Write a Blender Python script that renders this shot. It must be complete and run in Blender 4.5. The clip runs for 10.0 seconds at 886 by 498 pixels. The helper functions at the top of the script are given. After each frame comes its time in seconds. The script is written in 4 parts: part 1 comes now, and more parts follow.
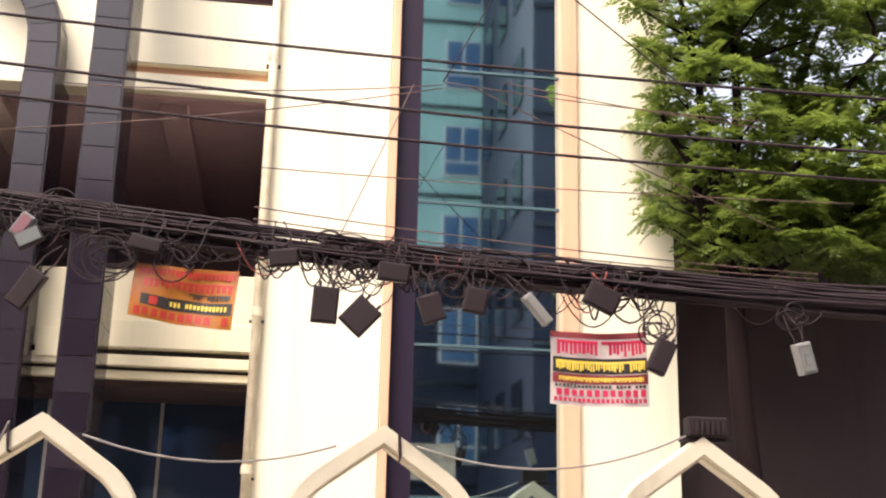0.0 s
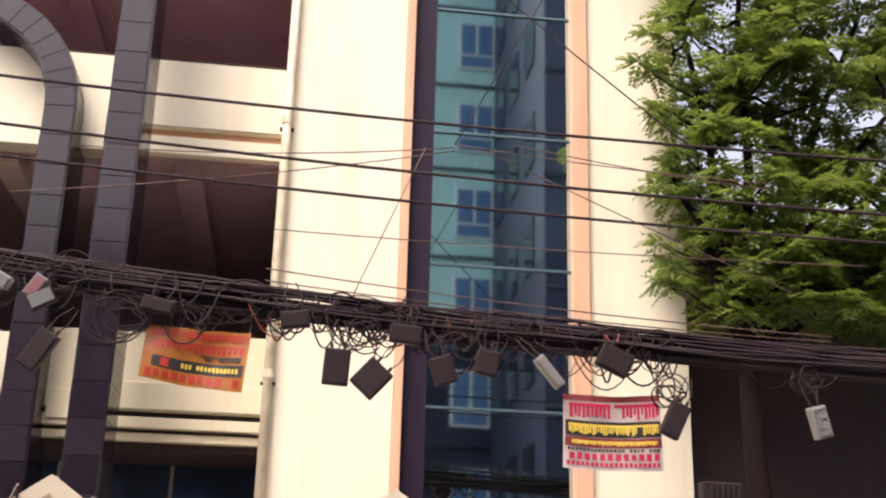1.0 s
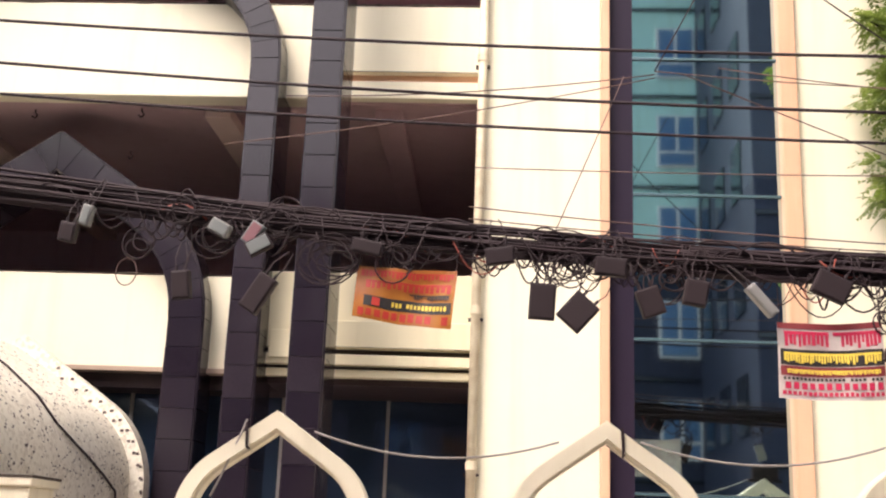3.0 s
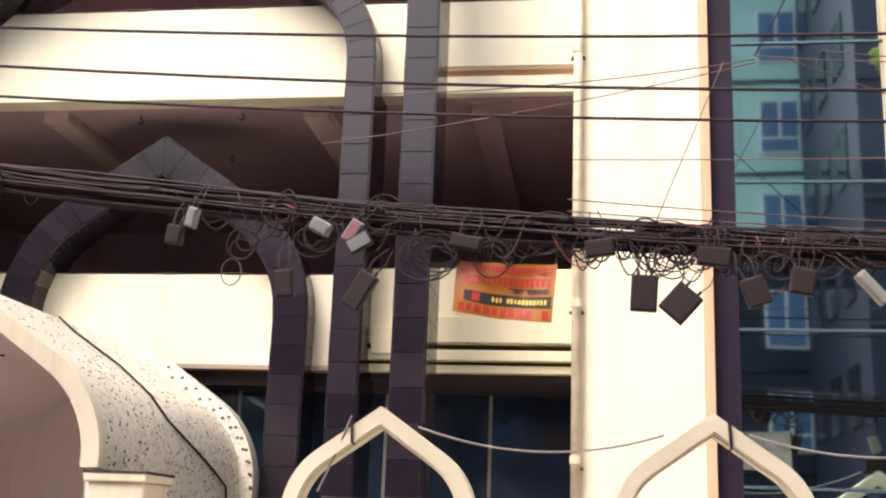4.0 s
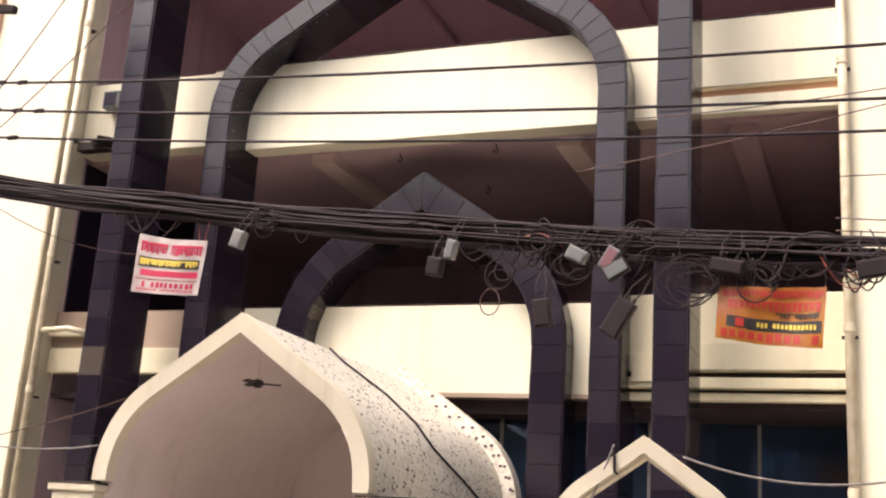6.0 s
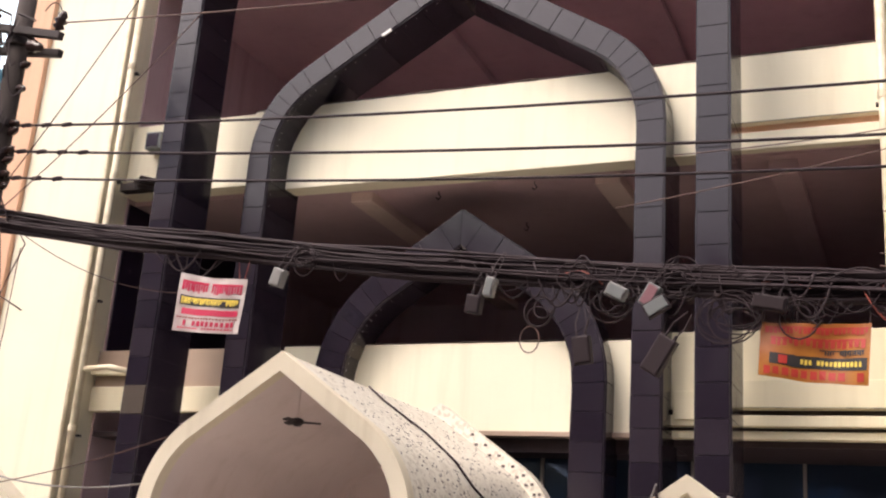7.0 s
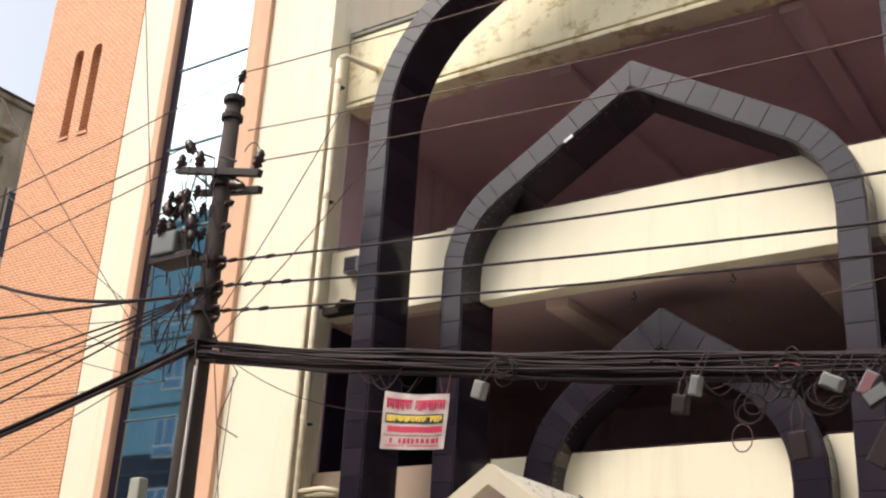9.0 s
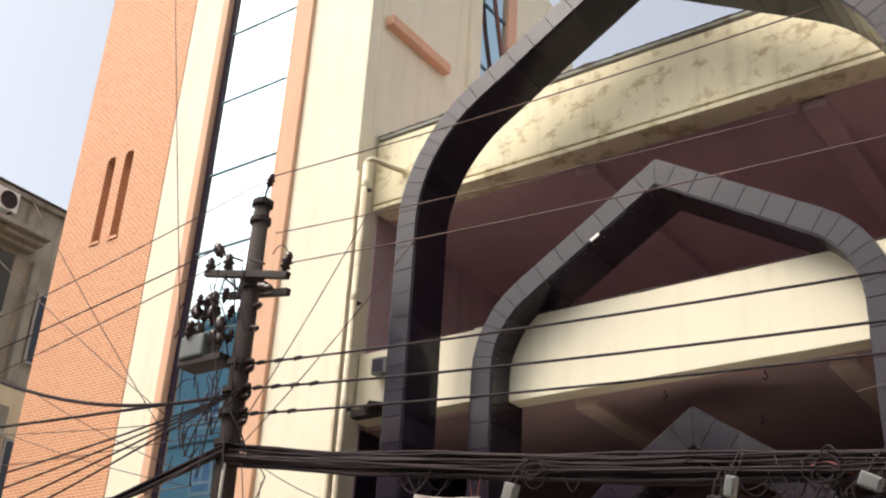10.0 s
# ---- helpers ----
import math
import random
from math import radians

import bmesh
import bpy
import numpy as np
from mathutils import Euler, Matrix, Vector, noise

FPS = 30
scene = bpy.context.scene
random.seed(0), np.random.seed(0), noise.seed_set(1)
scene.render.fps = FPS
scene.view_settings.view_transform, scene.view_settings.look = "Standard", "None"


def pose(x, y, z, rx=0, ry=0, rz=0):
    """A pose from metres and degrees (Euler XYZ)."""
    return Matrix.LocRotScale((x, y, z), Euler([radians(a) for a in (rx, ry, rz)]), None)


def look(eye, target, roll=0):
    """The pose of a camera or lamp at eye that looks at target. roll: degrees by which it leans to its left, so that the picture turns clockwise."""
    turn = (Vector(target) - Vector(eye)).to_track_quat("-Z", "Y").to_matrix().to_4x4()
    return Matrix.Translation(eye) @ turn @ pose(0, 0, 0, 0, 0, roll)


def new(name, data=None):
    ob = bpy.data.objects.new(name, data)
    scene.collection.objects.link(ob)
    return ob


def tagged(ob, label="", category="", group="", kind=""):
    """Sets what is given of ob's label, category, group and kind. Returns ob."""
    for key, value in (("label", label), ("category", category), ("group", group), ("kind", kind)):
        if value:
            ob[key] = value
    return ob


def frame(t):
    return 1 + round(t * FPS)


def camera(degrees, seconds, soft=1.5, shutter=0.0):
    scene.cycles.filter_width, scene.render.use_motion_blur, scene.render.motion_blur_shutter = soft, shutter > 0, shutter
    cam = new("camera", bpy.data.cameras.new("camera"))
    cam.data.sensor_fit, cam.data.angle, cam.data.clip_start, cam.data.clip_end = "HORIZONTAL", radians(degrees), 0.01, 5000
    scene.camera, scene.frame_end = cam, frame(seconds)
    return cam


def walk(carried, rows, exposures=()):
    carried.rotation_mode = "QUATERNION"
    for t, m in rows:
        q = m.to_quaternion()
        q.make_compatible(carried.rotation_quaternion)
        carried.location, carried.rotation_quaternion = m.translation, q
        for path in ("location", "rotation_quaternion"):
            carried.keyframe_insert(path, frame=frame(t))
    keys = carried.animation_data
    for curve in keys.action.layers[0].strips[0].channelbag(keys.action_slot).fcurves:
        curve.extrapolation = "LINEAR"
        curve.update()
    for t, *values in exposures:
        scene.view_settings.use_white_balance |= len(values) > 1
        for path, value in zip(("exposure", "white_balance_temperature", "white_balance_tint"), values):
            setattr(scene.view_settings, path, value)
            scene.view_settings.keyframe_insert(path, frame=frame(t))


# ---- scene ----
# ---------------------------------------------------------------- camera
cam = camera(42.95, 10.0, soft=2.2)
PATH = [
    (0.0, pose(0, 0, 1.6, 105.210, -1.241, -8.499)),
    (0.5, pose(0, 0, 1.6, 108.072, -1.426, -8.284)),
    (1.0, pose(0, 0, 1.6, 108.346, -1.489, -7.947)),
    (1.5, pose(0, 0, 1.6, 107.430, -1.868, -6.371)),
    (2.0, pose(0, 0, 1.6, 106.400, -1.913, -3.551)),
    (2.5, pose(0, 0, 1.6, 105.245, -2.034, -0.181)),
    (4.0, pose(0, 0, 1.6, 104.244, -2.070, 7.795)),
    (4.5, pose(0, 0, 1.6, 103.863, -2.102, 11.102)),
    (5.0, pose(0, 0, 1.6, 103.844, -2.489, 13.954)),
    (5.5, pose(0, 0, 1.6, 104.734, -2.986, 17.448)),
    (6.0, pose(0, 0, 1.6, 105.018, -3.740, 20.792)),
    (6.2, pose(0, 0, 1.6, 105.210, -3.756, 21.740)),
    (7.3, pose(0, 0, 1.6, 107.170, -4.014, 23.843)),
    (7.5, pose(0, 0, 1.6, 107.006, -4.101, 25.409)),
    (8.0, pose(0, 0, 1.6, 106.657, -3.898, 28.819)),
    (8.5, pose(0, 0, 1.6, 107.371, -3.841, 29.807)),
    (9.0, pose(0, 0, 1.6, 111.602, -3.042, 33.565)),
    (9.5, pose(0, 0, 1.6, 115.943, -3.495, 35.743)),
    (10.0, pose(0, 0, 1.6, 116.605, -2.986, 35.110)),
]
walk(cam, PATH, exposures=[(0.0, 1.22, 6850, 15), (0.5, 0.85, 6850, 19), (1.5, 0.85, 6850, 20), (2.0, 0.90, 6850, 19), (2.5, 1.05, 6850, 17), (4.0, 1.10, 6850, 15), (5.0, 1.10, 6900, 16), (6.2, 0.95, 6850, 16), (7.5, 0.72, 6750, 17), (8.5, 0.66, 6750, 16), (9.0, 0.58, 6750, 10), (10.0, 0.52, 6800, 10)])

# ---------------------------------------------------------------- sky and sun
world = bpy.data.worlds.new("world")
scene.world = world
world.use_nodes = True
wn = world.node_tree
wn.nodes.clear()
w_out = wn.nodes.new("ShaderNodeOutputWorld")
w_bg = wn.nodes.new("ShaderNodeBackground")
w_sky = wn.nodes.new("ShaderNodeTexSky")
w_sky.sky_type = "NISHITA"
w_sky.sun_disc = False
w_sky.sun_elevation = radians(54)
w_sky.sun_rotation = radians(216)
w_sky.altitude = 0
w_sky.air_density, w_sky.dust_density, w_sky.ozone_density = 1.0, 6.0, 1.0
w_hsv = wn.nodes.new("ShaderNodeHueSaturation")
w_hsv.inputs["Saturation"].default_value = 0.5
w_hsv.inputs["Value"].default_value = 1.35
wn.links.new(w_sky.outputs[0], w_hsv.inputs["Color"])
wn.links.new(w_hsv.outputs[0], w_bg.inputs["Color"])
w_bg.inputs["Strength"].default_value = 0.15
wn.links.new(w_bg.outputs[0], w_out.inputs["Surface"])

sun_data = bpy.data.lights.new("sun", "SUN")
sun_data.energy, sun_data.angle, sun_data.color = 0.7, radians(24), (1.0, 0.93, 0.82)
sun = new("sun", sun_data)
sun.matrix_world = look((-7.0, -9.5, 16.5), (0.0, 0.0, 0.0))


# ---------------------------------------------------------------- materials
def material(name, base, rough=0.7, metal=0.0, spec=0.5):
    m = bpy.data.materials.new(name)
    m.use_nodes = True
    b = m.node_tree.nodes["Principled BSDF"]
    b.inputs["Base Color"].default_value = (*base, 1)
    b.inputs["Roughness"].default_value = rough
    b.inputs["Metallic"].default_value = metal
    b.inputs["Specular IOR Level"].default_value = spec
    return m


def node(m, kind, **values):
    n = m.node_tree.nodes.new(kind)
    for k, v in values.items():
        n.inputs[k.replace("_", " ")].default_value = v
    return n


def coords(m, scale=(1, 1, 1)):
    c = m.node_tree.nodes.new("ShaderNodeTexCoord")
    mp = m.node_tree.nodes.new("ShaderNodeMapping")
    mp.inputs["Scale"].default_value = scale
    m.node_tree.links.new(c.outputs["Object"], mp.inputs["Vector"])
    return mp.outputs[0]


def ramp(m, source, stops):
    r = m.node_tree.nodes.new("ShaderNodeValToRGB")
    r.color_ramp.elements[0].position, r.color_ramp.elements[0].color = stops[0][0], (*stops[0][1], 1)
    r.color_ramp.elements[1].position, r.color_ramp.elements[1].color = stops[-1][0], (*stops[-1][1], 1)
    for p, c in stops[1:-1]:
        e = r.color_ramp.elements.new(p)
        e.color = (*c, 1)
    m.node_tree.links.new(source, r.inputs[0])
    return r.outputs[0]


def mix(m, factor, a, b, mode="MIX"):
    n = m.node_tree.nodes.new("ShaderNodeMix")
    n.data_type, n.blend_type = "RGBA", mode
    for sock, v in ((n.inputs[0], factor), (n.inputs[6], a), (n.inputs[7], b)):
        if hasattr(v, "links"):
            m.node_tree.links.new(v, sock)
        elif isinstance(v, tuple):
            sock.default_value = (*v, 1)
        else:
            sock.default_value = v
    return n.outputs[2]


def bump(m, height, strength=0.2, distance=0.01):
    n = m.node_tree.nodes.new("ShaderNodeBump")
    n.inputs["Strength"].default_value = strength
    n.inputs["Distance"].default_value = distance
    m.node_tree.links.new(height, n.inputs["Height"])
    m.node_tree.links.new(n.outputs[0], m.node_tree.nodes["Principled BSDF"].inputs["Normal"])


def base_from(m, colour):
    m.node_tree.links.new(colour, m.node_tree.nodes["Principled BSDF"].inputs["Base Color"])


def noise_of(m, scale, detail=4.0, stretch=(1, 1, 1), rough=0.55):
    n = node(m, "ShaderNodeTexNoise", Scale=scale, Detail=detail, Roughness=rough)
    m.node_tree.links.new(coords(m, stretch), n.inputs["Vector"])
    return n.outputs[0]


def painted(name, base, streak=0.25, grime=0.12, rough=0.75):
    """Painted render: broad mottling, rain streaks, fine sand grain."""
    m = material(name, base, rough)
    broad = ramp(m, noise_of(m, 0.9, 5), [(0.3, tuple(c * (1 - grime) for c in base)), (0.7, base)])
    streaks = ramp(m, noise_of(m, 3.0, 6, (1.6, 1.6, 0.12)), [(0.52, (1, 1, 1)), (0.8, (1 - streak, 1 - streak * 1.15, 1 - streak * 1.4))])
    base_from(m, mix(m, 1.0, broad, streaks, "MULTIPLY"))
    bump(m, noise_of(m, 90, 3), 0.15, 0.004)
    return m


cream = painted("cream_paint", (0.80, 0.72, 0.52), 0.12, 0.07)
ivory = painted("ivory_paint", (0.84, 0.78, 0.61), 0.10, 0.06)
peach = painted("peach_paint", (0.74, 0.44, 0.29), 0.15, 0.1)
plaster_dim = painted("veranda_plaster", (0.56, 0.41, 0.44), 0.2, 0.2)
ceiling_paint = painted("ceiling_paint", (0.57, 0.40, 0.42), 0.1, 0.15)
beam_paint = painted("beam_paint", (0.72, 0.56, 0.50), 0.1, 0.12)
# near-black base colour carries shade, for the neighbour and the veranda slab
shade_render = painted("shade_toned_render", (0.050, 0.029, 0.032), 0.3, 0.3)
concrete_old = painted("weathered_concrete", (0.42, 0.42, 0.36), 0.55, 0.4)
porch_white = painted("porch_paint", (0.80, 0.72, 0.56), 0.2, 0.1)
porch_inside = painted("porch_soffit_paint", (0.80, 0.69, 0.66), 0.12, 0.1)
teal_render = painted("teal_render", (0.56, 0.90, 0.84), 0.15, 0.12)
sea_render = painted("sea_blue_render", (0.22, 0.42, 0.56), 0.15, 0.12)
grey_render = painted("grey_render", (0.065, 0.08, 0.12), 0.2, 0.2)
mauve_render = painted("mauve_render", (0.17, 0.115, 0.135), 0.2, 0.2)
# dark blue holds the shade on the lower storeys mirrored in the glass
lower_shade_render = painted("dark_blue_shade_render", (0.03, 0.038, 0.075), 0.2, 0.2)

# weathered top parapet: cream paint with lichen and soot along the upper part
parapet_aged = painted("aged_parapet_paint", (0.88, 0.80, 0.56), 0.22, 0.15)
_blot = ramp(parapet_aged, noise_of(parapet_aged, 2.4, 9, (1, 1, 1.5), 0.72), [(0.53, (1, 1, 1)), (0.60, (0.55, 0.43, 0.25)), (0.74, (0.26, 0.2, 0.14))])
_old = parapet_aged.node_tree.nodes["Principled BSDF"].inputs["Base Color"].links[0].from_socket
base_from(parapet_aged, mix(parapet_aged, 0.65, _old, _blot, "MULTIPLY"))

# black for real mould, and for the shade painted into the grooves
mould_and_shade = material("black_mould_and_shade", (0.06, 0.045, 0.035), 0.95)
granite = material("dark_polished_cladding", (0.03, 0.025, 0.03), 0.16, 0.0, 0.42)
_rand = granite.node_tree.nodes.new("ShaderNodeObjectInfo").outputs["Random"]
_tone = ramp(granite, _rand, [(0.0, (0.014, 0.010, 0.017)), (0.5, (0.019, 0.014, 0.022)), (0.97, (0.026, 0.020, 0.028)), (0.99, (0.08, 0.066, 0.055))])
_speck = ramp(granite, noise_of(granite, 160, 2), [(0.42, (0.8, 0.8, 0.8)), (0.62, (1.2, 1.15, 1.2))])
base_from(granite, mix(granite, 1.0, _tone, _speck, "MULTIPLY"))
_gr = ramp(granite, noise_of(granite, 2.2, 5), [(0.3, (0.10, 0.10, 0.10)), (0.75, (0.28, 0.28, 0.28))])
granite.node_tree.links.new(_gr, granite.node_tree.nodes["Principled BSDF"].inputs["Roughness"])
bump(granite, noise_of(granite, 1.1, 2), 0.08, 0.02)
granite_core = material("pale_grout", (0.15, 0.13, 0.14), 0.8)

mirror_glass = material("tinted_mirror_glass", (0.54, 0.71, 0.76), 0.03, 1.0)
_gw = noise_of(mirror_glass, 0.8, 2)
bump(mirror_glass, _gw, 0.04, 0.02)
dark_glass = material("dark_tinted_glass", (0.05, 0.085, 0.15), 0.06, 0.55, 0.6)
navy_metal = material("dark_frame_panel", (0.022, 0.014, 0.03), 0.45, 0.0, 0.2)
mullion_metal = material("aluminium_mullion", (0.10, 0.17, 0.20), 0.4, 0.5)
steel_light = material("grey_aluminium", (0.4, 0.38, 0.36), 0.4, 0.6)
white_frame = material("white_window_frame", (0.8, 0.82, 0.82), 0.5)
blue_pane = material("blue_window_pane", (0.10, 0.22, 0.40), 0.15)
black_pane = material("dark_window_pane", (0.02, 0.025, 0.035), 0.1)

DUST_RED = material("red_dust_wire", (0.14, 0.075, 0.055), 0.7)
pipe_plastic = material("cream_pipe_paint", (0.74, 0.68, 0.55), 0.45)
base_from(pipe_plastic, ramp(pipe_plastic, noise_of(pipe_plastic, 5, 5), [(0.35, (0.56, 0.47, 0.33)), (0.6, (0.72, 0.64, 0.48))]))
rubber = material("black_cable_sheath", (0.030, 0.019, 0.022), 0.65, 0.0, 0.2)
rubber_red = material("red_cable_sheath", (0.30, 0.06, 0.04), 0.55)
box_black = material("black_plastic_box", (0.028, 0.018, 0.021), 0.6, 0.0, 0.25)
box_white = material("white_plastic_box", (0.24, 0.23, 0.22), 0.45)
sticker_red = material("faded_red_sticker", (0.20, 0.085, 0.10), 0.6)
sticker_dark = material("grey_printed_panel", (0.16, 0.17, 0.17), 0.6)
porcelain = material("brown_porcelain", (0.045, 0.025, 0.022), 0.18)
pole_concrete = painted("pole_concrete", (0.048, 0.033, 0.029), 0.35, 0.35, 0.85)
rust_brown = material("rust_brown_paint", (0.16, 0.06, 0.05), 0.6)
iron = material("rusty_iron", (0.03, 0.02, 0.02), 0.7, 0.2)

cloth_orange = material("orange_vinyl", (0.85, 0.36, 0.03), 0.5)
base_from(cloth_orange, ramp(cloth_orange, noise_of(cloth_orange, 2.2, 4), [(0.3, (0.24, 0.05, 0.010)), (0.65, (0.48, 0.19, 0.018))]))
cloth_white = material("printed_white_vinyl", (0.78, 0.74, 0.70), 0.5)
base_from(cloth_white, ramp(cloth_white, noise_of(cloth_white, 5, 5), [(0.35, (0.40, 0.32, 0.31)), (0.6, (0.58, 0.51, 0.48))]))
ink_red = material("crimson_ink", (0.50, 0.02, 0.07), 0.5)
ink_scarlet = material("scarlet_ink", (0.42, 0.03, 0.02), 0.5)
tan_plaster = painted("tan_plaster", (0.42, 0.31, 0.24), 0.2, 0.15)
ink_dark = material("black_ink", (0.025, 0.02, 0.02), 0.5)
ink_yellow = material("yellow_ink", (0.75, 0.55, 0.08), 0.5)
ink_maroon = material("maroon_ink", (0.22, 0.03, 0.035), 0.5)
ink_white = material("white_ink", (0.8, 0.78, 0.74), 0.5)
cloth_green = material("green_vinyl", (0.10, 0.36, 0.24), 0.55)

leaf_mat = material("leaf", (0.07, 0.13, 0.025), 0.42)
_isl = leaf_mat.node_tree.nodes.new("ShaderNodeNewGeometry").outputs["Random Per Island"]
base_from(leaf_mat, ramp(leaf_mat, _isl, [(0.0, (0.022, 0.032, 0.012)), (0.6, (0.055, 0.085, 0.02)), (0.94, (0.13, 0.19, 0.04)), (1.0, (0.24, 0.30, 0.06))]))
leaf_mat.node_tree.nodes["Principled BSDF"].inputs["Subsurface Weight"].default_value = 0.0
_tr = leaf_mat.node_tree.nodes.new("ShaderNodeBsdfTranslucent")
_tr.inputs["Color"].default_value = (0.30, 0.40, 0.07, 1)
_ms = leaf_mat.node_tree.nodes.new("ShaderNodeMixShader")
_ms.inputs[0].default_value = 0.38
_lo = leaf_mat.node_tree.nodes["Material Output"]
leaf_mat.node_tree.links.new(leaf_mat.node_tree.nodes["Principled BSDF"].outputs[0], _ms.inputs[1])
leaf_mat.node_tree.links.new(_tr.outputs[0], _ms.inputs[2])
leaf_mat.node_tree.links.new(_ms.outputs[0], _lo.inputs["Surface"])
bark = painted("bark", (0.018, 0.011, 0.011), 0.5, 0.4, 0.95)
bark.node_tree.nodes["Principled BSDF"].inputs["Specular IOR Level"].default_value = 0.1

asphalt = painted("asphalt", (0.075, 0.071, 0.068), 0.0, 0.3, 0.9)
paving = painted("paving", (0.42, 0.38, 0.34), 0.0, 0.3, 0.85)
earth = painted("earth", (0.16, 0.13, 0.10), 0.0, 0.3, 0.95)

# brick minaret: courses in relief, paler towards nothing but their own firing colour
brick_mat = material("red_brick_tiles", (0.55, 0.19, 0.10), 0.75)
_bt = brick_mat.node_tree.nodes.new("ShaderNodeTexBrick")
_bt.inputs["Scale"].default_value = 1.0
_bt.inputs["Color1"].default_value = (0.62, 0.255, 0.125, 1)
_bt.inputs["Color2"].default_value = (0.54, 0.20, 0.095, 1)
_bt.inputs["Mortar"].default_value = (0.74, 0.50, 0.32, 1)
_bt.inputs["Mortar Size"].default_value = 0.009
_bt.inputs["Brick Width"].default_value = 0.13
_bt.inputs["Row Height"].default_value = 0.06
_bm = brick_mat.node_tree.nodes.new("ShaderNodeTexCoord")
_sep = brick_mat.node_tree.nodes.new("ShaderNodeSeparateXYZ")
_cmb = brick_mat.node_tree.nodes.new("ShaderNodeCombineXYZ")
_add = brick_mat.node_tree.nodes.new("ShaderNodeMath")
brick_mat.node_tree.links.new(_bm.outputs["Object"], _sep.inputs[0])
brick_mat.node_tree.links.new(_sep.outputs[0], _add.inputs[0])
brick_mat.node_tree.links.new(_sep.outputs[1], _add.inputs[1])
brick_mat.node_tree.links.new(_add.outputs[0], _cmb.inputs[0])
brick_mat.node_tree.links.new(_sep.outputs[2], _cmb.inputs[1])
brick_mat.node_tree.links.new(_cmb.outputs[0], _bt.inputs["Vector"])
base_from(brick_mat, _bt.outputs["Color"])
bump(brick_mat, _bt.outputs["Fac"], -0.5, 0.01)

mosaic_mat = material("broken_tile_mosaic", (0.80, 0.77, 0.72), 0.4)
_v = node(mosaic_mat, "ShaderNodeTexVoronoi", Scale=26.0)
mosaic_mat.node_tree.links.new(coords(mosaic_mat), _v.inputs["Vector"])
base_from(mosaic_mat, ramp(mosaic_mat, _v.outputs["Color"], [(0.2, (0.58, 0.52, 0.43)), (0.5, (0.76, 0.71, 0.61))]))
bump(mosaic_mat, _v.outputs["Distance"], 0.3, 0.006)
chip_dark = material("dark_mosaic_chip", (0.07, 0.045, 0.045), 0.35)


# ---------------------------------------------------------------- mesh helpers
def part(name, bm, mat, parent=None, label="", smooth=False):
    """Links a bmesh as one mesh object, under a thing where one is given."""
    me = bpy.data.meshes.new(name)
    bmesh.ops.recalc_face_normals(bm, faces=bm.faces)
    if smooth:
        for f in bm.faces:
            f.smooth = True
    bm.to_mesh(me)
    bm.free()
    me.materials.append(mat)
    ob = new(name, me)
    if parent:
        ob.parent = parent
        ob.matrix_parent_inverse = parent.matrix_world.inverted()
    if label:
        ob["label"] = label
    return ob


def thing(name, label, category, at=(0, 0, 0), group="", kind=""):
    ob = new(name)
    ob.location = at
    ob.matrix_world = Matrix.Translation(at)
    return tagged(ob, label, category, group, kind)


def structure(name, bm, mat, label="", category=""):
    return tagged(part(name, bm, mat), label, category, "", "structure")


def box(bm, x0, x1, y0, y1, z0, z1, bevel=0.0):
    vs = [bm.verts.new((x, y, z)) for x in (x0, x1) for y in (y0, y1) for z in (z0, z1)]
    fs = [bm.faces.new([vs[i] for i in q]) for q in ((0, 1, 3, 2), (4, 6, 7, 5), (0, 4, 5, 1), (2, 3, 7, 6), (0, 2, 6, 4), (1, 5, 7, 3))]
    if bevel:
        es = list({e for f in fs for e in f.edges})
        bmesh.ops.bevel(bm, geom=es, offset=bevel, segments=2, affect="EDGES", profile=0.5)
    return bm


def boxes(*items, bevel=0.0):
    bm = bmesh.new()
    for it in items:
        box(bm, *it, bevel=bevel)
    return bm


def tube(bm, pts, radius, sides=8, taper=None):
    """A round bar along a list of points."""
    pts = [Vector(p) for p in pts]
    rings = []
    side = None
    for i, p in enumerate(pts):
        d = (pts[min(i + 1, len(pts) - 1)] - pts[max(i - 1, 0)]).normalized()
        if side is None:
            side = d.orthogonal().normalized()
        side = (side - d * side.dot(d)).normalized()
        up = d.cross(side)
        r = radius if taper is None else radius + (taper - radius) * i / max(1, len(pts) - 1)
        rings.append([bm.verts.new(p + (side * math.cos(a) + up * math.sin(a)) * r) for a in [2 * math.pi * k / sides for k in range(sides)]])
    for a, b in zip(rings, rings[1:]):
        for k in range(sides):
            bm.faces.new((a[k], a[(k + 1) % sides], b[(k + 1) % sides], b[k]))
    bm.faces.new(rings[0][::-1])
    bm.faces.new(rings[-1])
    return bm


def lathe(bm, profile, at, axis=(0, 0, 1), sides=12):
    """Turns (radius, height) pairs about an axis."""
    q = Vector((0, 0, 1)).rotation_difference(Vector(axis))
    rings = []
    for r, h in profile:
        rings.append([bm.verts.new(Vector(at) + q @ Vector((r * math.cos(2 * math.pi * k / sides), r * math.sin(2 * math.pi * k / sides), h))) for k in range(sides)])
    for a, b in zip(rings, rings[1:]):
        for k in range(sides):
            bm.faces.new((a[k], a[(k + 1) % sides], b[(k + 1) % sides], b[k]))
    bm.faces.new(rings[0][::-1])
    bm.faces.new(rings[-1])
    return bm


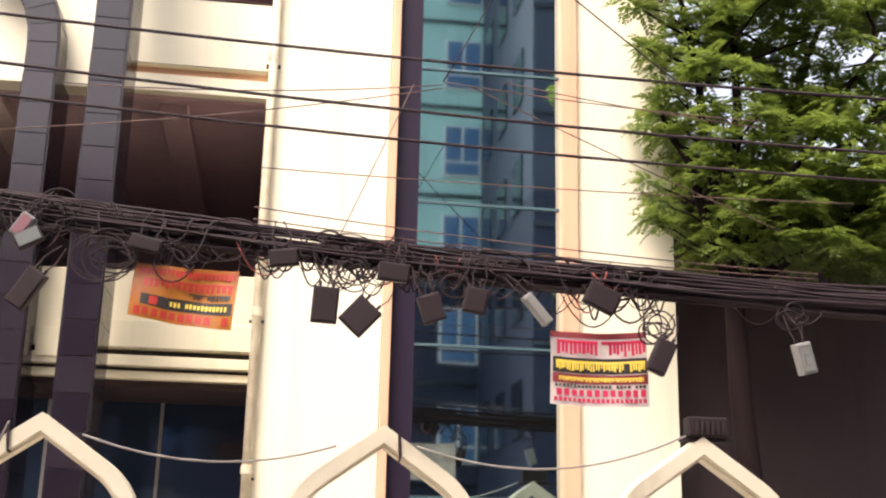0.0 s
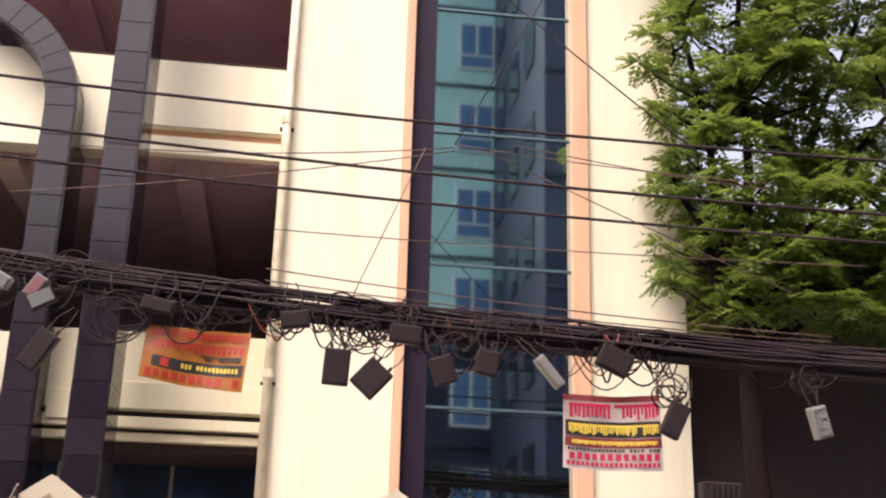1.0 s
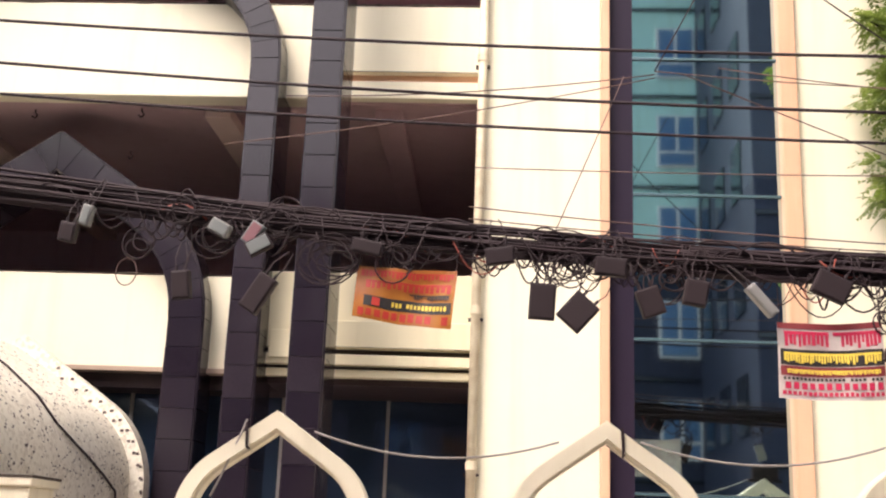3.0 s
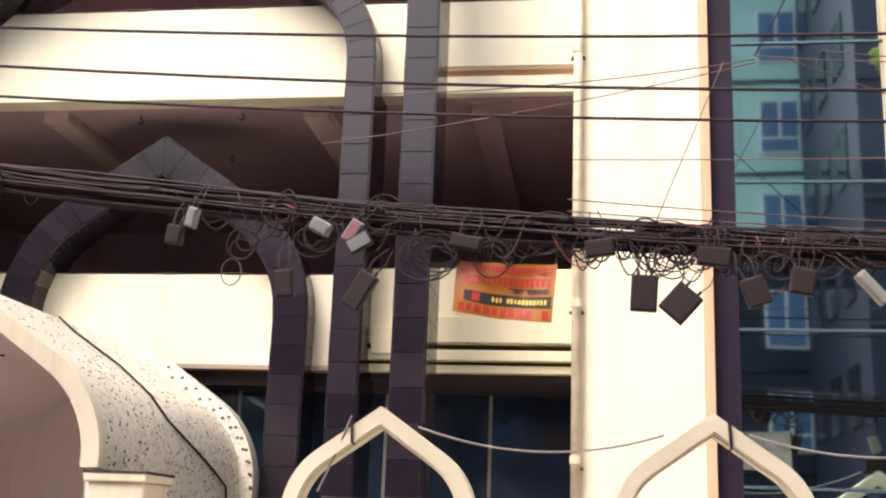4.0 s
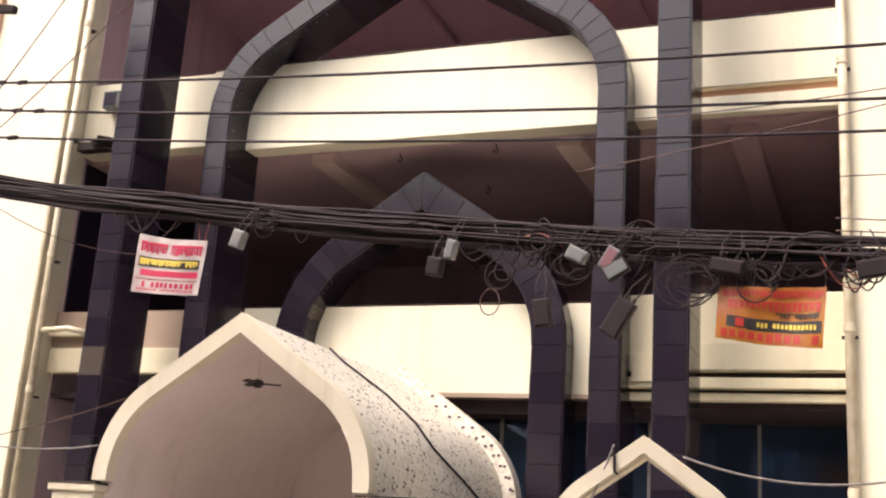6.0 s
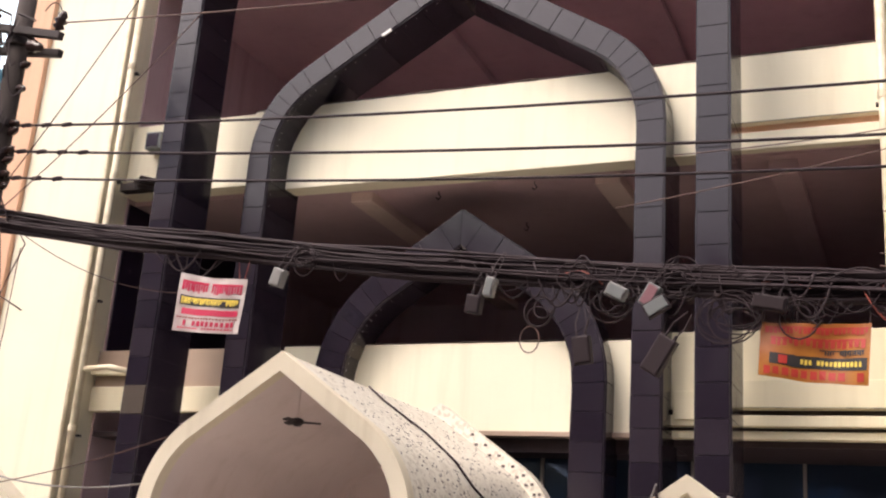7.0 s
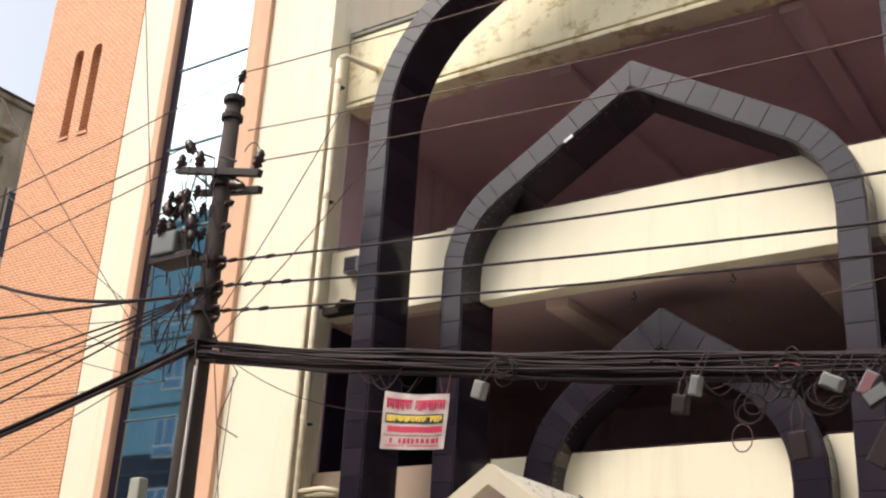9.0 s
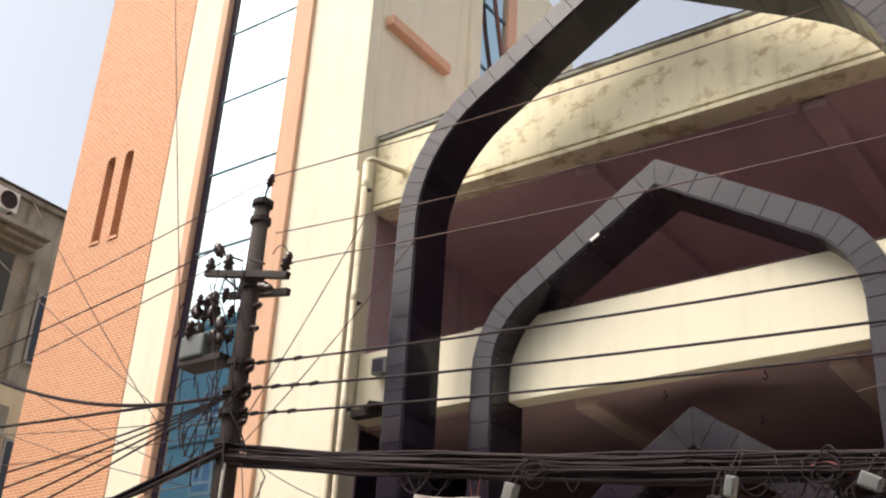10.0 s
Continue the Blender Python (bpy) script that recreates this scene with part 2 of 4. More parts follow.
def sag(x0, x1, low, k, at_x, y0, y1=None, n=28, wave=0.0, phase=0.0):
    """Points of a hanging wire: z = low + k (x - at_x)^2."""
    y1 = y0 if y1 is None else y1
    out = []
    for i in range(n + 1):
        u = i / n
        x = x0 + (x1 - x0) * u
        out.append((x, y0 + (y1 - y0) * u + wave * 0.6 * math.sin(phase + x * 1.7), low + k * (x - at_x) ** 2 + wave * math.sin(phase * 1.3 + x * 2.3)))
    return out


# ---------------------------------------------------------------- pointed arches
def half_profile(w, r, slope, tip, foot, step=0.36):
    """Half of a keel arch, from the foot up to the tip, as (half width, height)."""
    a = radians(90 - slope)
    xe = w - r * (1 - math.cos(a))
    ze = tip - xe * math.tan(radians(slope))
    z0 = ze - r * math.sin(a)
    pts = []
    n = max(1, round((z0 - foot) / step))
    pts += [(w, foot + (z0 - foot) * i / n) for i in range(n)]
    n = max(3, round(r * a / (step * 0.7)))
    pts += [(w - r * (1 - math.cos(a * i / n)), z0 + r * math.sin(a * i / n)) for i in range(n)]
    n = max(1, round(math.hypot(xe, tip - ze) / step))
    pts += [(xe * (1 - i / n), ze + (tip - ze) * i / n) for i in range(n + 1)]
    return pts


def inner_profile(pts, t, slope, tip):
    """The same arch, thinner by t all round, point for point."""
    out = []
    for i, (x, z) in enumerate(pts):
        if i == len(pts) - 1:
            out.append((0.0, tip - t / math.cos(radians(slope))))
            continue
        x0, z0 = pts[max(i - 1, 0)]
        x1, z1 = pts[i + 1]
        dx, dz = x1 - x0, z1 - z0
        l = math.hypot(dx, dz)
        nx, nz = x - t * dz / l, z + t * dx / l
        out.append((nx, nz) if nx > 0 else (0.0, tip - t / math.cos(radians(slope))))
    return out


def arch_ring(bm, cx, outer, inner, y0, y1):
    """A solid arch between two half profiles, mirrored about cx."""
    def full(p):
        return [(cx - x, z) for x, z in p] + [(cx + x, z) for x, z in p[-2::-1]]
    fo, fi = full(outer), full(inner)
    vs = [[bm.verts.new((x, y, z)) for x, z in line] for line in (fo, fi) for y in (y0, y1)]
    of, ob_, nf, nb = vs
    for i in range(len(fo) - 1):
        bm.faces.new((of[i], of[i + 1], nf[i + 1], nf[i]))
        bm.faces.new((ob_[i], nb[i], nb[i + 1], ob_[i + 1]))
        bm.faces.new((of[i], ob_[i], ob_[i + 1], of[i + 1]))
        bm.faces.new((nf[i], nf[i + 1], nb[i + 1], nb[i]))
    for i in (0, -1):
        bm.faces.new((of[i], nf[i], nb[i], ob_[i]))
    return bm


def slab_piece(quad, normal, thick, gap=0.004):
    """One cladding slab: a quad drawn in by half a joint, with a bevelled rim, thick along normal."""
    c = sum((Vector(q) for q in quad), Vector()) / 4
    n = Vector(normal)
    bm = bmesh.new()
    def ring(shrink, out):
        return [bm.verts.new(Vector(q) + (c - Vector(q)).normalized() * shrink + n * out) for q in quad]
    a, b, d = ring(gap, 0), ring(gap, thick - 0.005), ring(gap + 0.004, thick)
    for p, q in ((a, b), (b, d)):
        for k in range(4):
            bm.faces.new((p[k], p[(k + 1) % 4], q[(k + 1) % 4], q[k]))
    bm.faces.new(d)
    return bm


AXIS = -5.48
CLADDING = []      # the slabs are laid at the end of the file


def keel_arch(label, y0, y1, w, r, slope, tip, t, foot=0.15, cx=AXIS):
    """A portal of panel-clad concrete standing on the forecourt."""
    ob = thing("portal_arch", label, "arch", (cx, y0, foot), "nested portal arches")
    outer = half_profile(w, r, slope, tip, foot)
    inner = inner_profile(outer, t, slope, tip)
    part("core", arch_ring(bmesh.new(), cx, outer, inner, y0 + 0.02, y1 - 0.02), granite_core, ob)
    CLADDING.append((ob, cx, outer, inner, y0 + 0.02, y1 - 0.02))
    fine = inner_profile(half_profile(w, r, slope, tip, foot, 0.17), t + 0.022, slope, tip)
    pins = bmesh.new()
    for x, z in fine:
        if z > tip - 3.4 and w < 3.0:
            for dy in (0.10,):
                lathe(pins, [(0.004, -0.004), (0.009, 0.0), (0.004, 0.006)], (cx - x, y0 + dy, z), (1, 0, -0.2), 6)
    if w < 3.0:
        tagged(part("pin_row", pins, steel_light, ob, "small pale fixing pins along the reveal"), kind="stuff")
    return ob


# ---------------------------------------------------------------- ground
structure("ground", boxes((-400, 400, -400, 400, -0.4, -0.02)), earth, "flat bare earth reaching the horizon", "ground")
structure("road", boxes((-120, 120, -1.6, 6.6, -0.02, 0.0)), asphalt, "worn grey asphalt street", "road")
structure("pavement", boxes((-120, 120, 6.6, 9.3, -0.019, 0.15), bevel=0.02), paving, "raised concrete pavement beside the street", "pavement")
structure("pavement_south", boxes((-120, 120, -2.45, -1.6, -0.019, 0.15), bevel=0.02), paving, "raised concrete pavement beside the street", "pavement")
structure("forecourt", boxes((-15.7, 4.42, 9.3, 24.0, -0.019, 0.15)), paving, "plain paved forecourt of the mosque", "pavement")

# ---------------------------------------------------------------- portal arches
keel_arch("tall outer keel arch clad in dark glossy panels", 11.2, 11.97, 3.69, 2.4, 31.5, 12.74, 0.33)
keel_arch("middle keel arch clad in dark glossy panels", 12.0, 12.83, 2.83, 1.45, 32.0, 9.58, 0.32)
keel_arch("small inner keel arch clad in dark glossy panels", 12.9, 13.5, 1.985, 1.77, 34.5, 6.38, 0.40, cx=-5.50)

# ---------------------------------------------------------------- mosque: slabs, parapets, verandas
XL, XR = -10.75, -0.27
def parapet(name, x0, x1, y, z0, z1, mat, thick=0.16, label="cream painted parapet wall of a veranda"):
    return structure(name, boxes((x0, x1, y, y + thick, z0, z1), bevel=0.012), mat, label, "parapet")


# upper veranda edge: plain behind the arch, moulded in the side bay
parapet("parapet_1", -8.6, -2.3, 12.45, 6.69, 7.91, ivory, 0.3)
parapet("parapet_6", XL, -8.6, 12.47, 6.80, 7.89, ivory, 0.3)
parapet("parapet_7", -2.3, XR, 12.45, 7.04, 7.91, ivory)
structure("trim_1", boxes((-2.3, XR, 12.55, 12.62, 6.93, 7.04)), peach, "peach shaded groove under a parapet", "groove")
structure("beam_1", boxes((-2.3, XR, 12.46, 12.60, 6.71, 6.93), bevel=0.012), ivory, "cream painted edge beam below a parapet", "beam")
def mould_line(name, xa, xb, y, z, seed, size=1.0, up=True):
    """Ragged black growth along an edge."""
    bm = bmesh.new()
    n = int((xb - xa) / 0.035)
    for i in range(n):
        u = xa + i * (xb - xa) / n
        h = size * (0.006 + 0.035 * max(0, noise.noise((u * 2.3, 3.1, seed))) + 0.018 * max(0, noise.noise((u * 11.0, 7.0, seed))))
        box(bm, u, u + (xb - xa) / n, y - 0.006, y + 0.1, z - h * (0.7 if up else 1.0), z + h * (1.0 if up else 0.4))
    structure(name, bm, mould_and_shade, "ragged black mould along the edge of a parapet", "mould")


mould_line("mould_line_1", -8.6, -2.3, 12.45, 7.915, 1)
mould_line("mould_line_2", -2.3, XR, 12.45, 7.915, 2)
mould_line("mould_line_3", -2.0, XR, 12.45, 7.05, 3, 0.35, False)
mould_line("mould_line_4", -2.0, XR, 12.41, 3.70, 4, 0.35, False)
mould_line("mould_line_5", XL, XR, 12.43, 11.85, 5, 1.3)
mould_line("mould_line_6", -8.2, -2.68, 13.26, 4.675, 6, 0.7)
# roof parapet
parapet("parapet_3", XL, XR, 12.45, 10.535, 11.74, parapet_aged, label="lichen-stained cream roof parapet with blackened top")
# roof grooves get their shade from a black base colour
structure("trim_3", boxes((XL, XR, 12.52, 12.62, 10.50, 10.535)), mould_and_shade, "drip groove in a roof parapet, coloured black for its shade", "groove")
structure("beam_3", boxes((XL, XR, 12.45, 12.90, 10.42, 10.50), bevel=0.012), parapet_aged, "stained cream edge beam of a roof", "beam")
structure("trim_5", boxes((XL, XR, 12.50, 12.62, 11.74, 11.775)), mould_and_shade, "drip groove under a coping, coloured black for its shade", "groove")
structure("coping", boxes((XL, XR, 12.43, 12.70, 11.775, 11.85), bevel=0.02), concrete_old, "blackened mouldy coping on a roof parapet", "coping")
# first veranda edge: set back behind the inner arch, forward in the side bays
parapet("parapet_2", -8.2, -2.68, 13.26, 3.53, 4.67, ivory)
structure("sill_2", boxes((-8.2, -2.68, 13.22, 13.42, 3.47, 3.53), bevel=0.008), tan_plaster, "thin brown drip ledge under a parapet", "ledge")
xa, xb = -2.66, XR
parapet("parapet_4", xa, xb, 12.45, 3.69, 4.56, cream)
structure("block_4", boxes((-2.6, -2.2, 12.40, 12.45, 3.56, 3.88), (-1.95, XR, 12.41, 12.45, 3.69, 4.0), bevel=0.01), cream, "projecting cream plinth on a parapet", "plinth")
# shadow lines of the moulding: recesses coloured black
structure("trim_4", boxes((xa, xb, 12.55, 12.62, 3.62, 3.69)), mould_and_shade, "groove under a parapet, its shadow coloured black", "groove")
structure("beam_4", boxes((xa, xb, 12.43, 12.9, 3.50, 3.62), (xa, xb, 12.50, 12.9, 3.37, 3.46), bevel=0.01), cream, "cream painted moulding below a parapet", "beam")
structure("groove_4", boxes((xa, xb, 12.58, 12.9, 3.46, 3.50)), mould_and_shade, "recessed line between two mouldings, its shade coloured black", "groove")
structure("parapet_5", boxes((XL, -8.22, 12.45, 12.6, 3.62, 3.96), (XL, -9.6, 12.38, 12.6, 4.12, 4.20), bevel=0.01), cream, "low cream parapet with a thin ledge", "parapet")
structure("panel_5", boxes((XL, -8.22, 12.5, 12.6, 3.96, 4.48)), tan_plaster, "tan plaster panel above a low parapet", "panel")
# the slab's dark colour stands for the shade on its underside
structure("floor_1", boxes((XL, -8.25, 12.62, 13.42, 3.30, 3.37), (-2.64, XR, 12.62, 13.42, 3.30, 3.37), (XL, XR, 13.42, 19.0, 3.30, 3.37), (XL, XR, 13.42, 19.0, 3.37, 3.60)), shade_render, "veranda floor slab coloured near-black for the shade beneath it", "floor")
structure("ceiling_1", boxes((XL, XR, 12.76, 19.0, 6.74, 6.98), (-2.3, XR, 12.6, 12.76, 6.76, 6.98)), ceiling_paint, "brownish veranda ceiling with downstand beams", "ceiling")
for k, (xa_, z_) in enumerate(((-7.18, 6.60), (-3.72, 6.60), (-1.6, 6.60), (-7.18, 10.27), (-3.72, 10.27))):
    structure("beam_%d" % (5 + k), boxes((xa_, xa_ + 0.33, 12.9, 19.0, z_, z_ + (0.138 if z_ < 8 else 0.128)), bevel=0.01), beam_paint if k < 2 else ceiling_paint, "faded paint on a downstand beam under a veranda ceiling", "beam")
for xh, yh in ((-5.95, 13.1), (-4.55, 13.0), (-5.2, 14.6)):
    hk = thing("ceiling_hook", "small dark fan hook under a veranda ceiling", "hook", (xh, yh, 6.74), "ceiling hooks")
    part("hook", tube(bmesh.new(), [(xh, yh, 6.745), (xh, yh, 6.70), (xh + 0.035, yh, 6.66), (xh, yh, 6.62), (xh - 0.035, yh, 6.655)], 0.009, 6), iron, hk)
structure("ceiling_2", boxes((XL, XR, 12.9, 19.0, 10.42, 10.66)), ceiling_paint, "brownish veranda ceiling with downstand beams", "ceiling")
structure("wall_back", boxes((XL, XR, 19.0, 19.2, 0.15, 10.40)), plaster_dim, "dim back wall of the verandas", "wall")
structure("wall_inner_left", boxes((XL - 0.2, XL, 12.6, 19.2, 0.15, 10.66)), plaster_dim, "dim side wall of the verandas", "wall")
structure("wall_inner_right", boxes((XR, XR + 0.2, 12.6, 19.2, 0.15, 10.66)), plaster_dim, "dim side wall of the verandas", "wall")


# ---------------------------------------------------------------- towers
def tower(tag, x0, a, b, c, d, x1, top, win, dark):
    """A stair tower: cream piers, peach fins and a tall strip of mirror glass between."""
    y, deep = 12.0, 7.0
    walls = (("front_a", (x0, a, y, y + 0.3, 0.15, top)), ("front_b", (d, x1, y, y + 0.3, 0.15, top)), ("side_a", (x0, x0 + 0.25, y + 0.3, y + deep, 0.15, top)),
             ("side_b", (x1 - 0.25, x1, y + 0.3, y + deep, 0.15, top)), ("back", (x0, x1, y + deep, y + deep + 0.25, 0.15, top)), ("roof", (x0, x1, y, y + deep, top, top + 0.25)))
    for side, dims in walls:
        structure("wall_tower_%s_%s" % (tag, side), boxes(dims, bevel=0.015), ivory, "tall cream painted wall of a stair tower", "wall")
    structure("trim_fin_%s_a" % tag, boxes((a, b, y - 0.08, y + 0.3, 0.15, top - 0.01), bevel=0.012), peach, "peach painted fin beside tower glazing", "fin")
    structure("trim_fin_%s_b" % tag, boxes((c, d, y - 0.08, y + 0.3, 0.15, top - 0.01), bevel=0.012), peach, "peach painted fin beside tower glazing", "fin")
    w = thing(win, "tall strip of blue-green mirror glazing with thin transoms", "window", (b, y + 0.1, 0.15), "tower glazing", "structure")
    part("dark_panel", boxes((b, b + dark, y + 0.06, y + 0.14, 0.15, top)), navy_metal, w, "dark navy side panel")
    levels = [0.55 + 1.635 * k for k in range(0, 12) if 0.55 + 1.635 * k < top]
    for z in levels:
        part("transom", boxes((b + dark, c, y + 0.055, y + 0.12, z - 0.014, z + 0.014)), mullion_metal, w)
    edges = [0.15] + levels + [top]
    for z0, z1 in zip(edges, edges[1:]):
        bm = boxes((b + dark, c, y + 0.08, y + 0.1, z0 + 0.02, z1 - 0.02))
        tilt = random.uniform(-0.0015, 0.0015)
        for v in bm.verts:
            v.co.y += (v.co.z - z0) * tilt
        part("pane", bm, mirror_glass, w)
    return w


tower("right", -0.25, 1.07, 1.165, 3.07, 3.26, 4.41, 17.5, "window_1", 0.27)
tower("left", -15.72, -14.78, -14.6, -12.65, -12.21, -10.78, 18.5, "window_2", 0.12)
# ledge let into the side of the tower
structure("ledge_tower", boxes((-10.78, -10.6, 12.38, 14.2, 14.2, 14.4), bevel=0.01), peach, "peach ledge on the side of a tower", "ledge")

# glazed strip on the same side
w4 = thing("window_4", "narrow strip of mirror glazing on the side of a tower", "window", (-10.7, 15.2, 10.9), "", "structure")
part("pane", boxes((-10.775, -10.76, 15.28, 16.25, 10.9, 18.4)), mirror_glass, w4)
for z in (12.0, 13.6, 15.2, 16.8):
    part("transom", boxes((-10.78, -10.73, 15.28, 16.25, z - 0.02, z + 0.02)), mullion_metal, w4)
part("fin", boxes((-10.78, -10.68, 14.95, 15.28, 10.9, 18.4), bevel=0.01), ivory, w4, "cream fin")
part("fin", boxes((-10.78, -10.68, 16.25, 16.6, 10.9, 18.4), bevel=0.01), peach, w4)
vp = tube(bmesh.new(), [(-10.66, 15.5, 18.3), (-10.62, 15.55, 17.2), (-10.6, 15.75, 16.3), (-10.6, 15.95, 15.6), (-10.62, 16.05, 14.6), (-10.62, 16.05, 12.0)], 0.05, 8)
tagged(part("vent_pipe", vp, rust_brown, None, smooth=True), "rusty brown bent vent pipe beside tower glazing", "pipe")

# ---------------------------------------------------------------- ground-floor glazing
g = thing("window_3", "dark tinted ground-floor glazing in thin metal frames", "window", (AXIS, 14.0, 0.15), kind="structure")
xs = [XL, -9.3, -8.2, -6.3, -4.6, -2.68, -1.37, XR]
for xa, xb in zip(xs, xs[1:]):
    part("pane", boxes((xa + 0.02, xb - 0.02, 14.0, 14.02, 0.15, 3.30)), dark_glass, g)
for xa in xs[1:-1]:
    part("mullion", boxes((xa - 0.02, xa + 0.02, 13.97, 14.04, 0.15, 3.30)), steel_light, g)

# ---------------------------------------------------------------- brick minaret and old building beyond
mb = bmesh.new()
MX0, MX1, MY = -18.68, -15.74, 12.0
slits = [(-17.63, -17.37), (-17.08, -16.82)]
zs0, zs1 = 11.33, 13.19
xs = [MX0, slits[0][0], slits[0][1], slits[1][0], slits[1][1], MX1]
for k, (xa, xb) in enumerate(zip(xs, xs[1:])):
    if k in (1, 3):
        box(mb, xa, xb, MY, MY + 0.4, 0, zs0)
        xm, rr = (xa + xb) / 2, (xb - xa) / 2
        box(mb, xa, xb, MY, MY + 0.4, zs1 + rr, 22.0)
        n = 8
        for i in range(n):   # round head
            a0, a1 = math.pi * i / n, math.pi * (i + 1) / n
            q = [(xm - rr * math.cos(a0), zs1 - 0.02 + rr * math.sin(a0)), (xm - rr * math.cos(a1), zs1 - 0.02 + rr * math.sin(a1)), (xm - rr * math.cos(a1), zs1 + rr), (xm - rr * math.cos(a0), zs1 + rr)]
            f = [mb.verts.new((x, MY, z)) for x, z in q]
            b_ = [mb.verts.new((x, MY + 0.4, z)) for x, z in q]
            mb.faces.new(f), mb.faces.new((f[0], b_[0], b_[1], f[1]))
    else:
        box(mb, xa, xb, MY, MY + 0.4, 0, 22.0)
box(mb, MX0, MX0 + 0.3, MY + 0.4, MY + 3.0, 0, 22.0)
box(mb, MX1 - 0.3, MX1, MY + 0.4, MY + 3.0, 0, 22.0)
structure("wall_minaret", mb, brick_mat, "square red brick minaret shaft with two slit windows", "minaret")
structure("wall_minaret_core", boxes((MX0 + 0.32, MX1 - 0.32, MY + 0.42, MY + 2.8, 0, 22.0)), concrete_old, "dim plaster behind the slit windows", "wall")
for xa, xb in slits:
    structure("slit_sill", boxes((xa - 0.02, xb + 0.02, MY - 0.03, MY + 0.3, zs0 - 0.06, zs0)), brick_mat, "brick sill of a slit window", "sill")
# weathered building behind the minaret
ob = thing("old_building", "weathered grey concrete building with stained walls", "building", (-29, 15, 0))
part("wall", boxes((-36, -24.0, 9.0, 24, 10.3, 15.15), bevel=0.03), concrete_old, ob)
part("lower_wall", boxes((-36, -23.95, 9.0, 24, 0, 10.3), bevel=0.03), cream, ob, "cream painted lower storeys")
part("roof", boxes((-36.1, -23.9, 8.9, 24.1, 15.15, 15.3), bevel=0.03), concrete_old, ob)
part("sunshade", boxes((-24.0, -23.3, 9.5, 14.75, 14.02, 14.16), (-24.0, -23.5, 9.5, 14.68, 13.88, 14.02), (-24.0, -23.7, 9.5, 14.6, 13.74, 13.88), bevel=0.02), concrete_old, ob)
part("coping", boxes((-24.06, -23.86, 8.86, 24.14, 15.3, 15.36), bevel=0.015), mould_and_shade, ob, "black moulded coping")
# no recess here: a flat dark panel gives the veranda's inner shade
part("veranda_shade", boxes((-24.03, -23.97, 9.7, 14.25, 11.3, 13.6), bevel=0.01), black_pane, ob, "flat dark panel standing for the shade in an open veranda")
part("rail", boxes((-23.98, -23.86, 9.7, 14.3, 11.9, 12.0), (-23.98, -23.86, 9.7, 14.3, 11.2, 11.36), bevel=0.015), concrete_old, ob)
ac = thing("air_conditioner", "white outdoor air conditioner unit on an old wall", "air conditioner", (-23.8, 13.45, 14.5))
part("case", boxes((-24.0, -23.7, 13.05, 13.85, 14.5, 15.06), bevel=0.02), white_frame, ac)
part("fan_grille", lathe(bmesh.new(), [(0.0, 0.0), (0.2, 0.0), (0.22, 0.012), (0.24, 0.012), (0.24, -0.01)], (-23.695, 13.55, 14.78), (1, 0, 0), 20), iron, ac, "round dark fan grille")
for yb in (13.2, 13.7):
    part("bracket", boxes((-24.0, -23.7, yb - 0.02, yb + 0.02, 14.46, 14.5)), iron, ac)
for zz in (11.0, 7.2, 3.6):
    for yy in ((15.1,) if zz > 8 else (10.2, 13.2, 15.1)):
        w = part("window", boxes((-24.02, -23.92, yy, yy + 0.9, zz, zz + 1.9), bevel=0.01), steel_light, ob)
        part("pane", boxes((-23.92, -23.9, yy + 0.08, yy + 0.82, zz + 0.08, zz + 1.82)), black_pane, w)
        part("pilaster", boxes((-24.0, -23.85, yy - 0.35, yy - 0.1, zz - 0.6, zz + 2.6), bevel=0.01), concrete_old, w)

# neighbour behind the tree, the tree's shade put into its near-black colour
ob = thing("neighbour_building", "low building coloured near-black for the shade of a tree", "building", (9, 13, 0))
part("wall", boxes((4.43, 18, 12.6, 20, 0, 6.3), bevel=0.02), shade_render, ob)
part("roof", boxes((4.34, 18.2, 12.45, 20.2, 6.3, 6.42), bevel=0.02), shade_render, ob)

